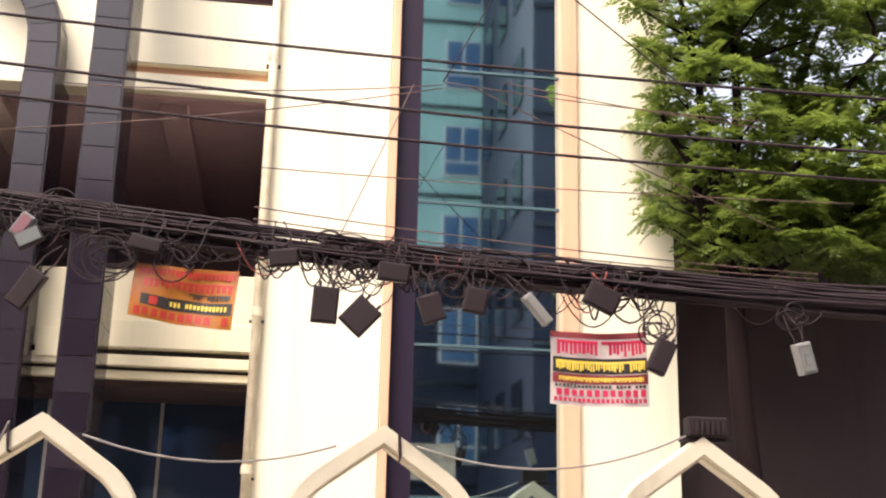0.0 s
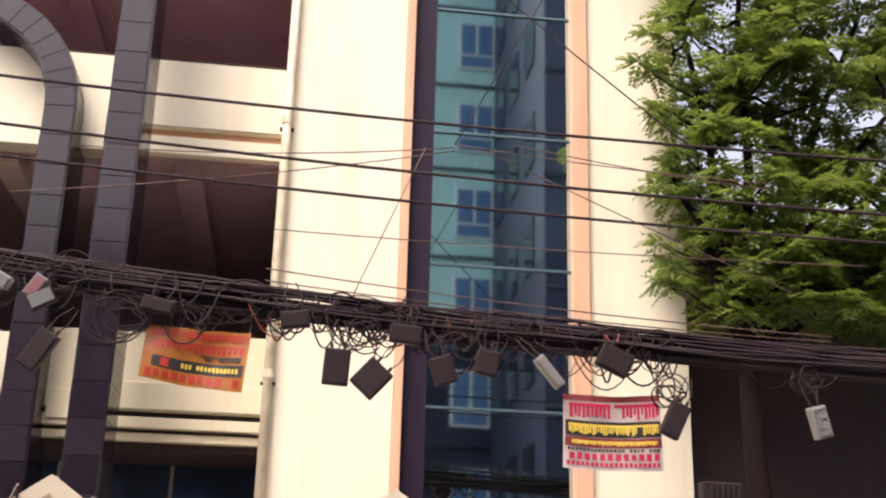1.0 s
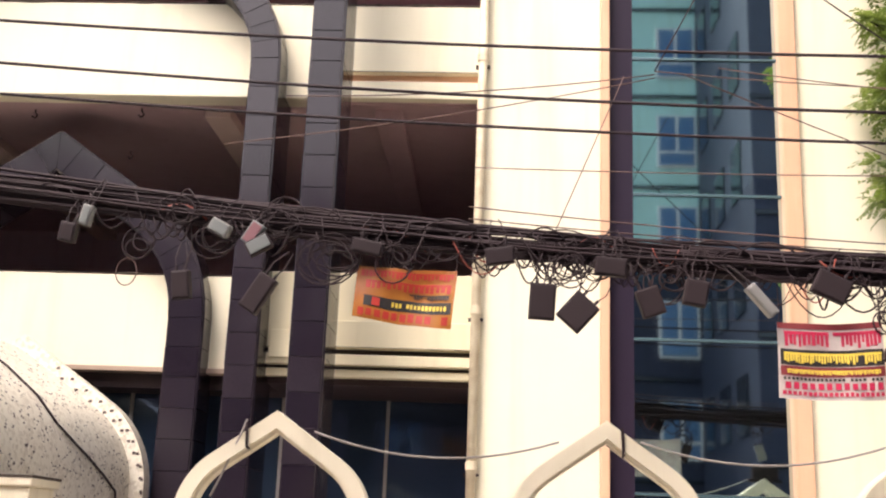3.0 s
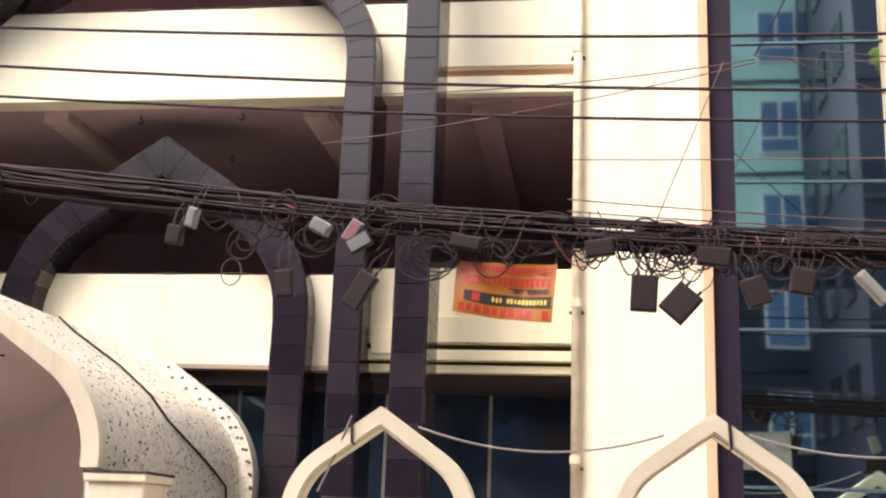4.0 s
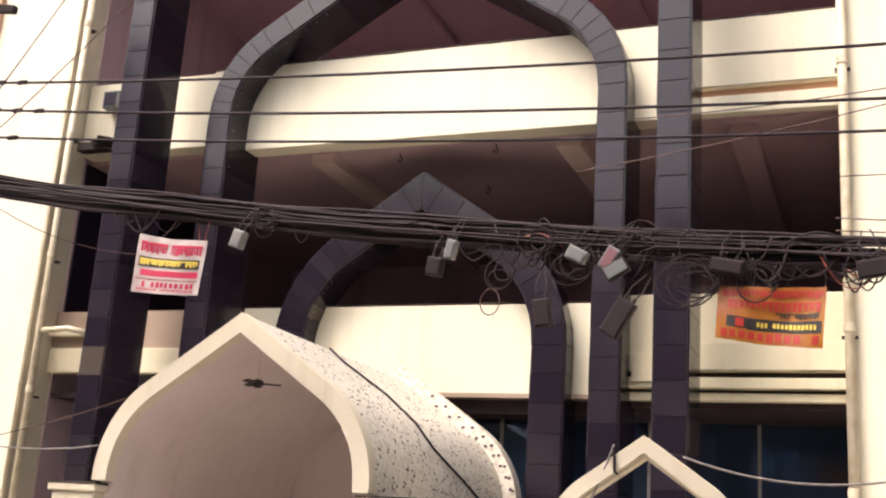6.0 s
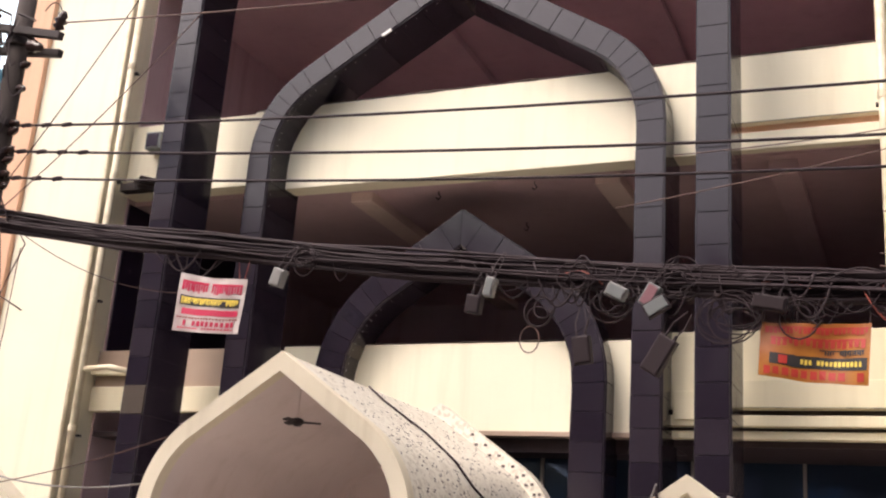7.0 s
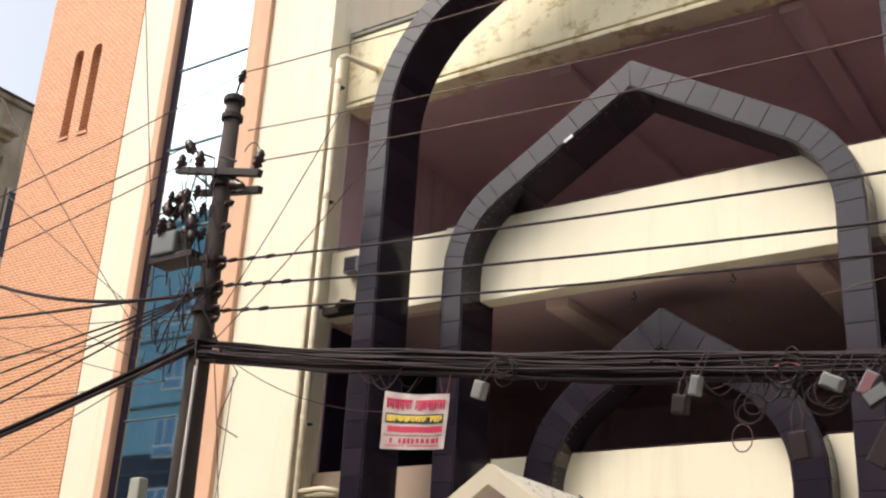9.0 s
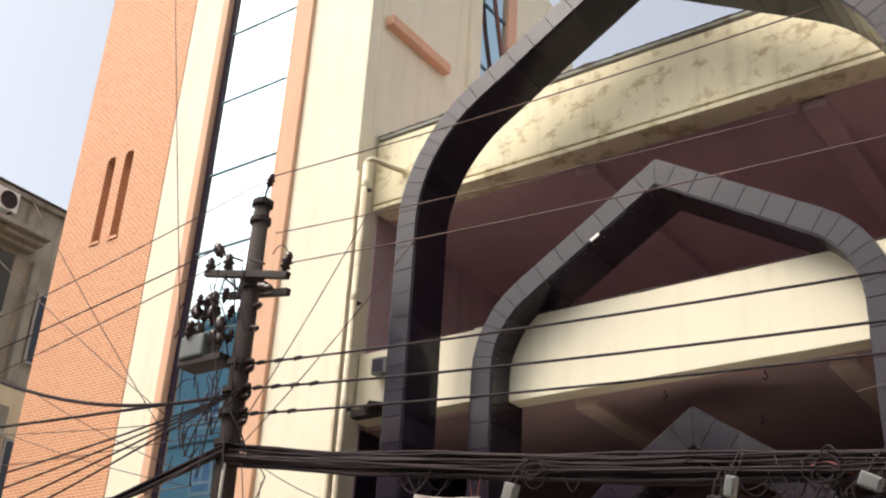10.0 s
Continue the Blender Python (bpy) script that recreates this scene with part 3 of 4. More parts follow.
# ---------------------------------------------------------------- buildings across the street, behind the viewer
def opposite(label, x0, x1, y, top, mat, cols, deep=6.0, side=False):
    ob = thing("apartment_building", label, "building", ((x0 + x1) / 2, y, 0))
    part("wall", boxes((x0, x1, y - deep, y, 10.6, top), bevel=0.03) if mat in (teal_render, grey_render, sea_render) else boxes((x0, x1, y - deep, y, 0, top), bevel=0.03), mat, ob)
    # below 10.6 m the wall colour is darkened in place of shade
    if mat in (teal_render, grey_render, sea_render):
        part("lower_wall", boxes((x0, x1, y - deep, y, 0, 10.6), bevel=0.03), lower_shade_render if mat in (teal_render, grey_render, sea_render) else mat, ob, "lower storeys coloured dark for the shade in the reflection")
    part("roof", boxes((x0 - 0.1, x1 + 0.2, y - deep, y + 0.2, top, top + 0.3)), mat, ob)
    z = 1.2
    while z + 2.2 < top:
        part("floor_band", boxes((x0, x1, y, y + 0.06, z - 0.7, z - 0.58)), black_pane, ob)
        for xc in cols:
            w = part("window", boxes((xc - 0.62, xc + 0.62, y, y + 0.08, z, z + 1.75), bevel=0.01), white_frame, ob)
            part("pane", boxes((xc - 0.54, xc - 0.05, y + 0.08, y + 0.1, z + 0.55, z + 1.69)), blue_pane, w)
            part("pane", boxes((xc + 0.05, xc + 0.54, y + 0.08, y + 0.1, z + 0.55, z + 1.69)), blue_pane, w)
            part("pane", boxes((xc - 0.54, xc + 0.54, y + 0.08, y + 0.1, z + 0.08, z + 0.46)), blue_pane, w)
        if side:
            for yc in (y - 6.2, y - 4.0, y - 1.8):
                w = part("window", boxes((x0 - 0.05, x0, yc - 0.6, yc + 0.6, z + 0.2, z + 1.7)), black_pane, ob)
        z += 3.05
    return ob


opposite("pale teal apartment building with white framed windows", 0.9, 6.45, -10.0, 26, teal_render, [5.45, 2.6])
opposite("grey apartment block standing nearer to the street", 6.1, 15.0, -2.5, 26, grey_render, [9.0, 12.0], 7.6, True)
opposite("plain grey apartment building across the street", -14.0, 0.4, -9.0, 11.5, mauve_render, [-13, -9.7, -6.4, -3.1])
opposite("plain grey apartment building with a flat roof across the street", -29.0, -14.5, -10.0, 14.3, mauve_render, [-26.5, -23, -19.5, -16.5])
opposite("tall sea-blue apartment building across the street", -52.0, -29.0, -9.0, 21.5, sea_render, [-49, -45, -41, -37, -33])

# ---------------------------------------------------------------- porch vault
PY0, PY1, PC = 8.84, 12.6, -5.485
P_W, P_R, P_S, P_TIP, P_T = 1.41, 1.06, 34.5, 3.595, 0.14
porch = thing("entrance_porch", "keel-vaulted entrance porch with white mosaic back and cream rim", "porch", (PC, PY0, 0.15))
po = half_profile(P_W, P_R, P_S, P_TIP, 1.2, 0.07)
pi_ = inner_profile(po, P_T, P_S, P_TIP)
part("vault", arch_ring(bmesh.new(), PC, po, inner_profile(po, 0.02, P_S, P_TIP), PY0 + 0.13, PY1), mosaic_mat, porch, "white broken-tile mosaic vault")
part("soffit", arch_ring(bmesh.new(), PC, inner_profile(po, 0.022, P_S, P_TIP), pi_, PY0 + 0.13, PY1), porch_inside, porch, "smooth brownish plaster soffit")
ro = half_profile(P_W + 0.012, P_R, P_S, P_TIP + 0.015, 2.03, 0.07)
part("front_rim", arch_ring(bmesh.new(), PC, ro, inner_profile(ro, 0.155, P_S, P_TIP + 0.015), PY0, PY0 + 0.14), porch_white, porch, "cream painted rim")
bw = bmesh.new()
ring_a = [(PC - x, z) for x, z in pi_] + [(PC + x, z) for x, z in pi_[-2::-1]]
for yy in (PY1 - 0.15, PY1 - 0.05):
    bw.faces.new([bw.verts.new((x, yy, z)) for x, z in ring_a])
part("back_wall", bw, porch_inside, porch)
bo = half_profile(P_W + 0.16, P_R + 0.1, P_S, P_TIP + 0.17, 1.2, 0.07)
part("back_rib", arch_ring(bmesh.new(), PC, bo, inner_profile(bo, 0.2, P_S, P_TIP + 0.17), PY1 - 0.02, PY1 + 0.2), mosaic_mat, porch, "bright white raised mosaic rib")
for sx in (-1, 1):
    xa = PC + sx * 1.60
    part("post", boxes((xa - 0.24, xa + 0.24, PY0 - 0.02, PY0 + 0.5, 0.15, 1.92), bevel=0.015), porch_white, porch)
    part("post_cap", boxes((xa - 0.27, xa + 0.27, PY0 - 0.06, PY0 + 0.54, 1.92, 2.0), bevel=0.015), porch_white, porch)
    part("cap_stain", boxes((xa - 0.275, xa + 0.275, PY0 - 0.065, PY0 + 0.545, 1.985, 2.008)), mould_and_shade, porch, "black mould on the cap")


def vault_x(z):
    """Half width of the vault's outside at a height."""
    for (x0, z0), (x1, z1) in zip(po, po[1:]):
        if z0 <= z <= z1:
            return x0 + (x1 - x0) * (z - z0) / max(1e-6, z1 - z0)
    return 0.0


# dark chips set in the mosaic
rng = random.Random(7)
bm = bmesh.new()
for _ in range(1700):
    k = rng.randrange(len(po) - 1)
    if rng.random() < (po[k][1] - 1.4) / 2.9:
        continue
    u, yy, sx = rng.random(), rng.uniform(PY0 + 0.16, PY1 - 0.05), rng.choice((-1, 1, 1, 1))
    (x0, z0), (x1, z1) = po[k], po[k + 1]
    t = Vector((sx * (x1 - x0), 0, z1 - z0)).normalized()
    n = Vector((sx * (z1 - z0), 0, -(x1 - x0))).normalized()
    c = Vector((PC + sx * (x0 + (x1 - x0) * u), yy, z0 + (z1 - z0) * u))
    a, b = rng.uniform(0.005, 0.012), rng.uniform(0.006, 0.017)
    bot = [c + t * (a * i) + Vector((0, b * j, 0)) for i, j in ((-1, -1), (1, -1), (1, 1), (-1, 1))]
    lo = [bm.verts.new(p - n * 0.003) for p in bot]
    hi = [bm.verts.new(p + n * 0.004 + (c - p) * 0.2) for p in bot]
    bm.faces.new(hi)
    for q in range(4):
        bm.faces.new((lo[q], lo[(q + 1) % 4], hi[(q + 1) % 4], hi[q]))
tagged(part("chip_inlay", bm, chip_dark, porch, "scattered dark tile chips"), kind="stuff")
bm = bmesh.new()
for i in range(30):
    k = min(len(bo) - 7, 3 + i * (len(bo) - 10) // 30)
    x, z = bo[k]
    d = 0.05 if i % 2 else 0.13
    (x1, z1) = bo[k + 1]
    n = Vector((z1 - z, 0, -(x1 - x))).normalized()
    box(bm, PC + x - 0.02 * n.z - d * 0.0 - 0.03, PC + x - 0.005, PY1 - 0.026, PY1 - 0.02, z - d - 0.015, z - d + 0.015)
tagged(part("rib_inlay", bm, chip_dark, porch, "row of dark chips"), kind="stuff")

# cable lying over the vault
pts = [(10.61, 3.59), (10.49, 3.42), (10.54, 3.26), (10.6, 3.10), (10.48, 2.81), (10.57, 2.57), (10.85, 2.44), (11.18, 2.32), (11.65, 2.16), (12.08, 2.01), (12.2, 1.5)]
bm = tube(bmesh.new(), [(PC + vault_x(z) + 0.018, y, z + 0.012) for y, z in pts], 0.013, 6)
tagged(part("vault_cable", bm, rubber, None, smooth=True), "black cable lying across the mosaic vault", "cable")

# fan under the porch
fan = thing("ceiling_fan", "small dark ceiling fan on a short rod under the porch", "fan", (PC, 9.25, 3.0))
part("rod", tube(bmesh.new(), [(PC, 9.25, 3.46), (PC, 9.25, 3.04)], 0.006, 6), porch_inside, fan)
part("hub", lathe(bmesh.new(), [(0.02, 0.05), (0.055, 0.035), (0.06, 0.0), (0.03, -0.03)], (PC, 9.25, 3.0)), iron, fan, smooth=True)
for a in (0.5, 2.6, 4.7):
    c, s_ = math.cos(a), math.sin(a)
    bm = boxes((0.05, 0.22, -0.03, 0.03, -0.006, 0.006))
    bm.transform(Matrix.Translation((PC, 9.25, 3.01)) @ Matrix.Rotation(a, 4, "Z") @ Matrix.Rotation(0.25, 4, "X"))
    part("blade", bm, iron, fan)

# ---------------------------------------------------------------- boundary wall with freestanding keel arches
structure("wall_boundary", boxes((-15.4, -7.5, 8.9, 9.1, 0.15, 1.1), (-3.4, 9.0, 8.9, 9.1, 0.15, 1.1), bevel=0.02), porch_white, "low cream boundary wall along the pavement", "wall")


def fence_arch(xc, w):
    ob = thing("fence_arch", "cream painted keel arch standing on the boundary wall", "arch", (xc, 9.0, 1.1), "arches on the boundary wall")
    o = half_profile(w, 0.62, 35.0, 2.58, 1.1, 0.09)
    part("rim", arch_ring(bmesh.new(), xc, o, inner_profile(o, 0.115, 35.0, 2.58), 8.88, 9.12), porch_white, ob)
    i = inner_profile(o, 0.113, 35.0, 2.58)
    part("inner_lip", arch_ring(bmesh.new(), xc, i, inner_profile(i, 0.03, 35.0, 2.58 - 0.138), 8.93, 9.07), porch_white, ob)
    return ob


for xc in (-9.05, -1.75, 0.845, 3.46):
    fence_arch(xc, 0.775)

# floodlight on one of the arches
fl = thing("floodlight", "black floodlight with cooling fins on top of an arch", "lamp", (3.5, 8.95, 2.6))
part("housing", boxes((3.33, 3.67, 8.86, 9.0, 2.58, 2.74), bevel=0.015), box_black, fl)
for k in range(6):
    part("fin", boxes((3.38 + 0.045 * k, 3.40 + 0.045 * k, 8.83, 8.86, 2.60, 2.71)), iron, fl)
part("bracket", boxes((3.28, 3.72, 8.9, 8.98, 2.54, 2.58), bevel=0.008), box_black, fl)

# sagging cable strung from arch to arch
def arc(p, q, drop, n=14):
    p, q = Vector(p), Vector(q)
    return [p.lerp(q, i / n) - Vector((0, 0, drop * 4 * (i / n) * (1 - i / n))) for i in range(n + 1)]


def cable(pts, r, mat=None, label="black overhead cable", group="overhead cables", sides=5, name="cable", category="cable"):
    return tagged(part(name, tube(bmesh.new(), pts, r, sides), mat or rubber, None, smooth=True), label, category, group)


grey_cable = material("grey_cable_sheath", (0.30, 0.27, 0.25), 0.6)
for p, q, d in (((-9.0, 8.86, 2.45), (-6.9, 8.86, 2.35), 0.10), ((-1.44, 8.86, 2.42), (0.47, 8.86, 2.40), 0.16), ((1.10, 8.86, 2.42), (3.3, 8.86, 2.58), 0.22), ((-1.98, 8.86, 2.5), (-2.25, 8.95, 1.9), 0.02)):
    cable(arc(p, q, d), 0.009, grey_cable, "pale grey cable strung between boundary arches", "strung cables")
for xc in (-1.98, 0.96):
    zc = 2.605 - abs(xc - (-1.77 if xc < 0 else 0.81)) * 0.7
    bm = bmesh.new()
    tube(bm, [(xc, 8.86, zc + 0.02), (xc + 0.01, 8.86, zc - 0.17), (xc + 0.02, 9.0, zc - 0.19)], 0.012, 6)
    tagged(part("cable_tie", bm, rubber, None), "black tape tying a cable to an arch", "tie")

# ---------------------------------------------------------------- drain pipes
def drain(x, y, top, joints, label):
    ob = thing("drain_pipe", label, "pipe", (x, y, 0.15))
    part("pipe", tube(bmesh.new(), [(x, y, 0.15), (x, y, top)], 0.052, 12), pipe_plastic, ob, smooth=True)
    for z in joints:
        part("collar", lathe(bmesh.new(), [(0.053, -0.045), (0.062, -0.04), (0.062, 0.04), (0.053, 0.045)], (x, y, z), sides=12), pipe_plastic, ob)
        part("clamp", boxes((x - 0.08, x + 0.08, y + 0.02, y + 0.1, z - 0.1, z - 0.075)), iron, ob)
    return ob


drain(-0.275, 11.92, 11.5, (2.4, 4.05, 7.0, 9.6), "cream painted drain pipe clamped to a tower corner")
d2 = drain(-10.5, 11.92, 11.0, (3.3, 5.15, 6.9, 8.6, 10.6), "cream painted drain pipe with an elbow at its head")
part("elbow", tube(bmesh.new(), [(-10.5, 11.92, 10.98), (-10.5, 11.93, 11.05), (-10.42, 11.97, 11.08), (-10.24, 12.2, 11.0), (-10.12, 12.42, 10.98)], 0.045, 10), pipe_plastic, d2, smooth=True)
part("branch", tube(bmesh.new(), [(-10.5, 11.92, 4.1), (-10.1, 11.98, 4.14), (-9.8, 12.0, 4.08)], 0.04, 8), pipe_plastic, d2, smooth=True)
d3 = thing("drain_pipe", "thin grey drain pipe beside a tower corner", "pipe", (-10.68, 11.93, 0.15))
part("pipe", tube(bmesh.new(), [(-10.68, 11.93, 0.15), (-10.68, 11.93, 10.9)], 0.03, 8), pipe_plastic, d3, smooth=True)

# loose wires hanging over the tower wall
cable([(-7.95, 7.9, 4.45), (-7.97, 7.9, 3.6), (-8.02, 7.9, 2.9), (-8.3, 7.9, 2.25)], 0.005, DUST_RED, "thin dusty wire hanging down a tower wall", "hanging wires", 4)
cable(arc((-8.9, 8.2, 2.75), (-8.35, 8.2, 2.2), 0.06, 8), 0.005, DUST_RED, "thin dusty wire hanging down a tower wall", "hanging wires", 4)
cable(arc((-8.35, 8.2, 2.2), (-7.2, 9.6, 2.9), 0.05, 8), 0.006, DUST_RED, "thin dusty wire hanging down a tower wall", "hanging wires", 4)
# wall box, loose boards and a light strip
wb = thing("wall_box", "small grey-blue equipment box under a parapet", "box", (-10.2, 12.4, 7.55))
part("case", boxes((-10.32, -10.06, 12.25, 12.47, 7.42, 7.68), bevel=0.015), sticker_dark, wb)
part("lid", boxes((-10.29, -10.09, 12.235, 12.25, 7.45, 7.65), bevel=0.006), navy_metal, wb)
lb = thing("loose_boards", "dark broken boards sticking out over a parapet", "boards", (-10.3, 12.2, 6.9))
for k in range(4):
    bm = boxes((-0.32, 0.32, -0.04, 0.04, -0.015, 0.015))
    bm.transform(Matrix.Translation((-10.1 + 0.05 * k, 12.3, 6.80 + 0.035 * k)) @ Matrix.Rotation(0.25 - 0.1 * k, 4, "Y") @ Matrix.Rotation(0.3 * k, 4, "Z"))
    part("board", bm, iron, lb)
part("board", boxes((-10.68, -9.35, 12.28, 12.44, 6.80, 6.93), bevel=0.012), iron, lb)
# added dark sheet over the side plaster, standing for the bay's shade
structure("bay_shade_sheet", boxes((XL + 0.004, XL + 0.03, 12.62, 15.5, 3.97, 6.72)), navy_metal, "dark sheet added to give the side bay of a veranda its shade", "panel")
bm = boxes((-0.075, 0.075, -0.008, 0.012, -0.022, 0.022), bevel=0.003)
bm.transform(Matrix.Translation((-6.36, 11.95, 8.60)) @ Matrix.Rotation(radians(-31.5), 4, "Y"))
tagged(part("light_strip", bm, ink_white, None), "short white strip fixed to the granite arch", "strip")

# ---------------------------------------------------------------- utility pole
POX, POY = -8.37, 7.8
pole = thing("utility_pole", "dark weathered concrete utility pole crowded with insulators and wires", "pole", (POX, POY, 0.15))
part("shaft", tube(bmesh.new(), [(POX, POY, 0.15), (POX, POY, 3.0), (POX, POY, 5.0), (POX, POY, 7.72)], 0.165, 14, 0.085), pole_concrete, pole, smooth=True)
for z, r in ((7.66, 0.122), (7.44, 0.122), (6.72, 0.135), (6.62, 0.135), (5.72, 0.15), (5.42, 0.152), (5.17, 0.155), (4.85, 0.16)):
    part("band", lathe(bmesh.new(), [(r - 0.02, -0.035), (r, -0.03), (r, 0.03), (r - 0.02, 0.035)], (POX, POY, z), sides=14), iron, pole)


def insulator(at, axis=(0, 0, 1), size=1.0):
    k = size
    return part("insulator", lathe(bmesh.new(), [(0.012 * k, -0.06 * k), (0.02 * k, -0.02 * k), (0.05 * k, 0.0), (0.03 * k, 0.03 * k), (0.055 * k, 0.05 * k), (0.03 * k, 0.08 * k), (0.04 * k, 0.1 * k), (0.015 * k, 0.14 * k)], at, axis), porcelain, pole, smooth=True)


insulator((POX + 0.06, POY, 7.9), (0.25, 0, 1), 1.0)
part("pin", tube(bmesh.new(), [(POX, POY, 7.66), (POX + 0.05, POY, 7.91)], 0.014, 6), iron, pole)
for (xa, xb, ya, z, tilt) in ((-0.62, 0.70, -0.14, 6.72, -0.24), (-0.50, 0.44, 0.14, 6.60, -0.16)):
    bm = boxes((xa, xb, -0.035, 0.035, -0.04, 0.04), bevel=0.006)
    bm.transform(Matrix.Translation((POX, POY + ya, z)) @ Matrix.Rotation(-tilt, 4, "Y"))
    part("crossarm", bm, iron, pole)
for dx, z, ax in ((-0.55, 6.88, (0, 0, 1)), (-0.26, 6.86, (0, 0, 1)), (-0.42, 7.08, (-0.5, 0, 0.8)), (0.62, 6.66, (0.3, 0, 1)), (-0.4, 6.52, (-1, 0, -0.2)), (0.3, 6.50, (1, 0, -0.3))):
    insulator((POX + dx, POY - 0.14, z), ax, 1.25)
for p, q in (((-0.05, 6.9), (-0.38, 7.06)), ((0.05, 6.9), (0.3, 6.78)), ((-0.05, 6.55), (-0.3, 6.75))):
    part("strut", tube(bmesh.new(), [(POX + p[0], POY - 0.13, p[1]), (POX + q[0], POY - 0.14, q[1])], 0.014, 6), iron, pole)
rng = random.Random(11)
for k in range(24):
    insulator((POX + rng.uniform(-0.62, -0.12), POY - rng.uniform(0.0, 0.25), rng.uniform(5.95, 6.5)), (rng.uniform(-0.6, 0.6), rng.uniform(-0.3, 0.3), 1), rng.uniform(0.8, 1.3))
for z in (6.35, 6.1, 5.72, 5.62, 5.42, 5.32, 5.17, 5.05):
    insulator((POX + 0.14, POY - 0.03, z), (1, -0.2, rng.uniform(-0.3, 0.3)), 0.8)
fb = part("fuse_box", boxes((POX - 0.72, POX - 0.36, POY - 0.25, POY + 0.02, 5.82, 6.08), bevel=0.025), sticker_dark, pole, "grey dented fuse box")
part("fuse_tray", boxes((POX - 0.74, POX - 0.1, POY - 0.22, POY + 0.05, 5.74, 5.82), bevel=0.01), iron, pole)
mt = part("meter_box", boxes((POX - 0.42, POX - 0.27, POY - 0.3, POY - 0.18, 3.05, 3.42), bevel=0.02), concrete_old, pole, "pale meter box")
part("conduit", tube(bmesh.new(), [(POX + 0.13, POY - 0.15, 0.15), (POX + 0.12, POY - 0.14, 4.6)], 0.018, 8), grey_cable, pole, smooth=True)
# looping jumpers round the head of the pole
for k in range(60):
    p = Vector((POX + rng.uniform(-0.75, 0.15), POY - 0.18, rng.uniform(4.7, 6.9)))
    q = p + Vector((rng.uniform(-0.25, 0.35), rng.uniform(-0.15, 0.1), rng.uniform(-0.7, 0.3)))
    cable(arc(p, q, rng.uniform(-0.15, 0.25), 10), rng.uniform(0.005, 0.01), None, "short black jumper wire at the pole", "pole jumpers", 4, "jumper_wire", "wire")
cable(arc((-7.95, POY - 0.15, 6.86), (-7.72, POY - 0.15, 6.82), -0.10, 10), 0.006, None, "short black jumper wire at the pole", "pole jumpers", 4, "jumper_wire", "wire")
cable([(-8.55, POY, 7.68), (-8.47, POY, 7.5), (-8.46, POY, 7.2), (-8.5, POY, 7.0), (-8.4, POY, 6.9)], 0.006, None, "short black jumper wire at the pole", "pole jumpers", 4, "jumper_wire", "wire")

# ---------------------------------------------------------------- overhead lines
LINE = "thick black overhead line"
cable(sag(-8.25, 16, 5.211, 0.00403, 2.76, 7.78, 7.9), 0.013, None, LINE, "main lines")
cable(sag(-8.25, 16, 4.758, 0.00436, 4.14, 7.78, 7.9), 0.013, None, LINE, "main lines")
cable(sag(-8.25, 16, 4.519, 0.0040, 4.3, 7.78, 7.9), 0.012, None, LINE, "main lines")
for z, k in ((5.72, 3), (5.42, 4), (5.17, 3)):     # wrapped splices beside the pole
    for i in range(k):
        x0 = -8.05 + 0.26 * i
        zz = {5.72: 5.211 + 0.00403 * (x0 - 2.76) ** 2, 5.42: 4.758 + 0.00436 * (x0 - 4.14) ** 2, 5.17: 4.519 + 0.0040 * (x0 - 4.3) ** 2}[z]
        tagged(part("splice", tube(bmesh.new(), [(x0 - 0.05, 7.78, zz), (x0, 7.78, zz + 0.004), (x0 + 0.05, 7.78, zz)], 0.022, 6), rubber), "black taped splice on an overhead line", "splice", "line splices")
THIN = "thin black overhead wire"
DUST = material("dusty_wire", (0.11, 0.06, 0.05), 0.7)
for p, q, d, r in (((-8.3, 7.8, 8.0), (-2.0, 7.8, 7.8), 0.06, 0.008), ((-8.33, 7.8, 7.98), (-16.0, 7.6, 6.75), 0.1, 0.008), ((-8.1, 7.8, 7.22), (-2.5, 8.4, 7.25), 0.05, 0.007),
                   ((-7.7, 7.66, 6.7), (1.5, 7.8, 6.35), 0.1, 0.008), ((-8.75, 7.66, 7.16), (-16.5, 7.6, 6.2), 0.05, 0.009), ((-8.75, 7.66, 6.95), (-16.5, 7.6, 5.7), 0.05, 0.008)):
    cable(arc(p, q, d, 20), r, DUST if r < 0.0085 else None, THIN, "thin wires")
# lines leaving the pole towards the near side of the street
for q, d, r in (((-16.0, 7.4, 8.25), 0.75, 0.022), ((-16.0, 7.4, 5.7), 0.03, 0.018), ((-15.5, 7.2, 4.6), 0.15, 0.012), ((-15.5, 7.2, 4.2), 0.15, 0.012), ((-15.0, 7.2, 3.7), 0.1, 0.012), ((-15.0, 7.2, 3.3), 0.12, 0.012)):
    cable(arc((-8.35, 7.7, 5.35), q, d, 20), r, None, "black service line sagging from the pole", "service lines")
for k in range(9):
    a = Vector((-8.3, 7.7, 4.78)) + Vector((0, rng.uniform(-0.05, 0.05), rng.uniform(-0.06, 0.06)))
    b = Vector((-14.5, 7.2, 3.15)) + Vector((0, rng.uniform(-0.1, 0.1), rng.uniform(-0.12, 0.12)))
    cable(arc(a, b, 0.06 + rng.uniform(-0.04, 0.05), 16), 0.022, None, "thick black bundled cable leaving the pole", "bundled cables")
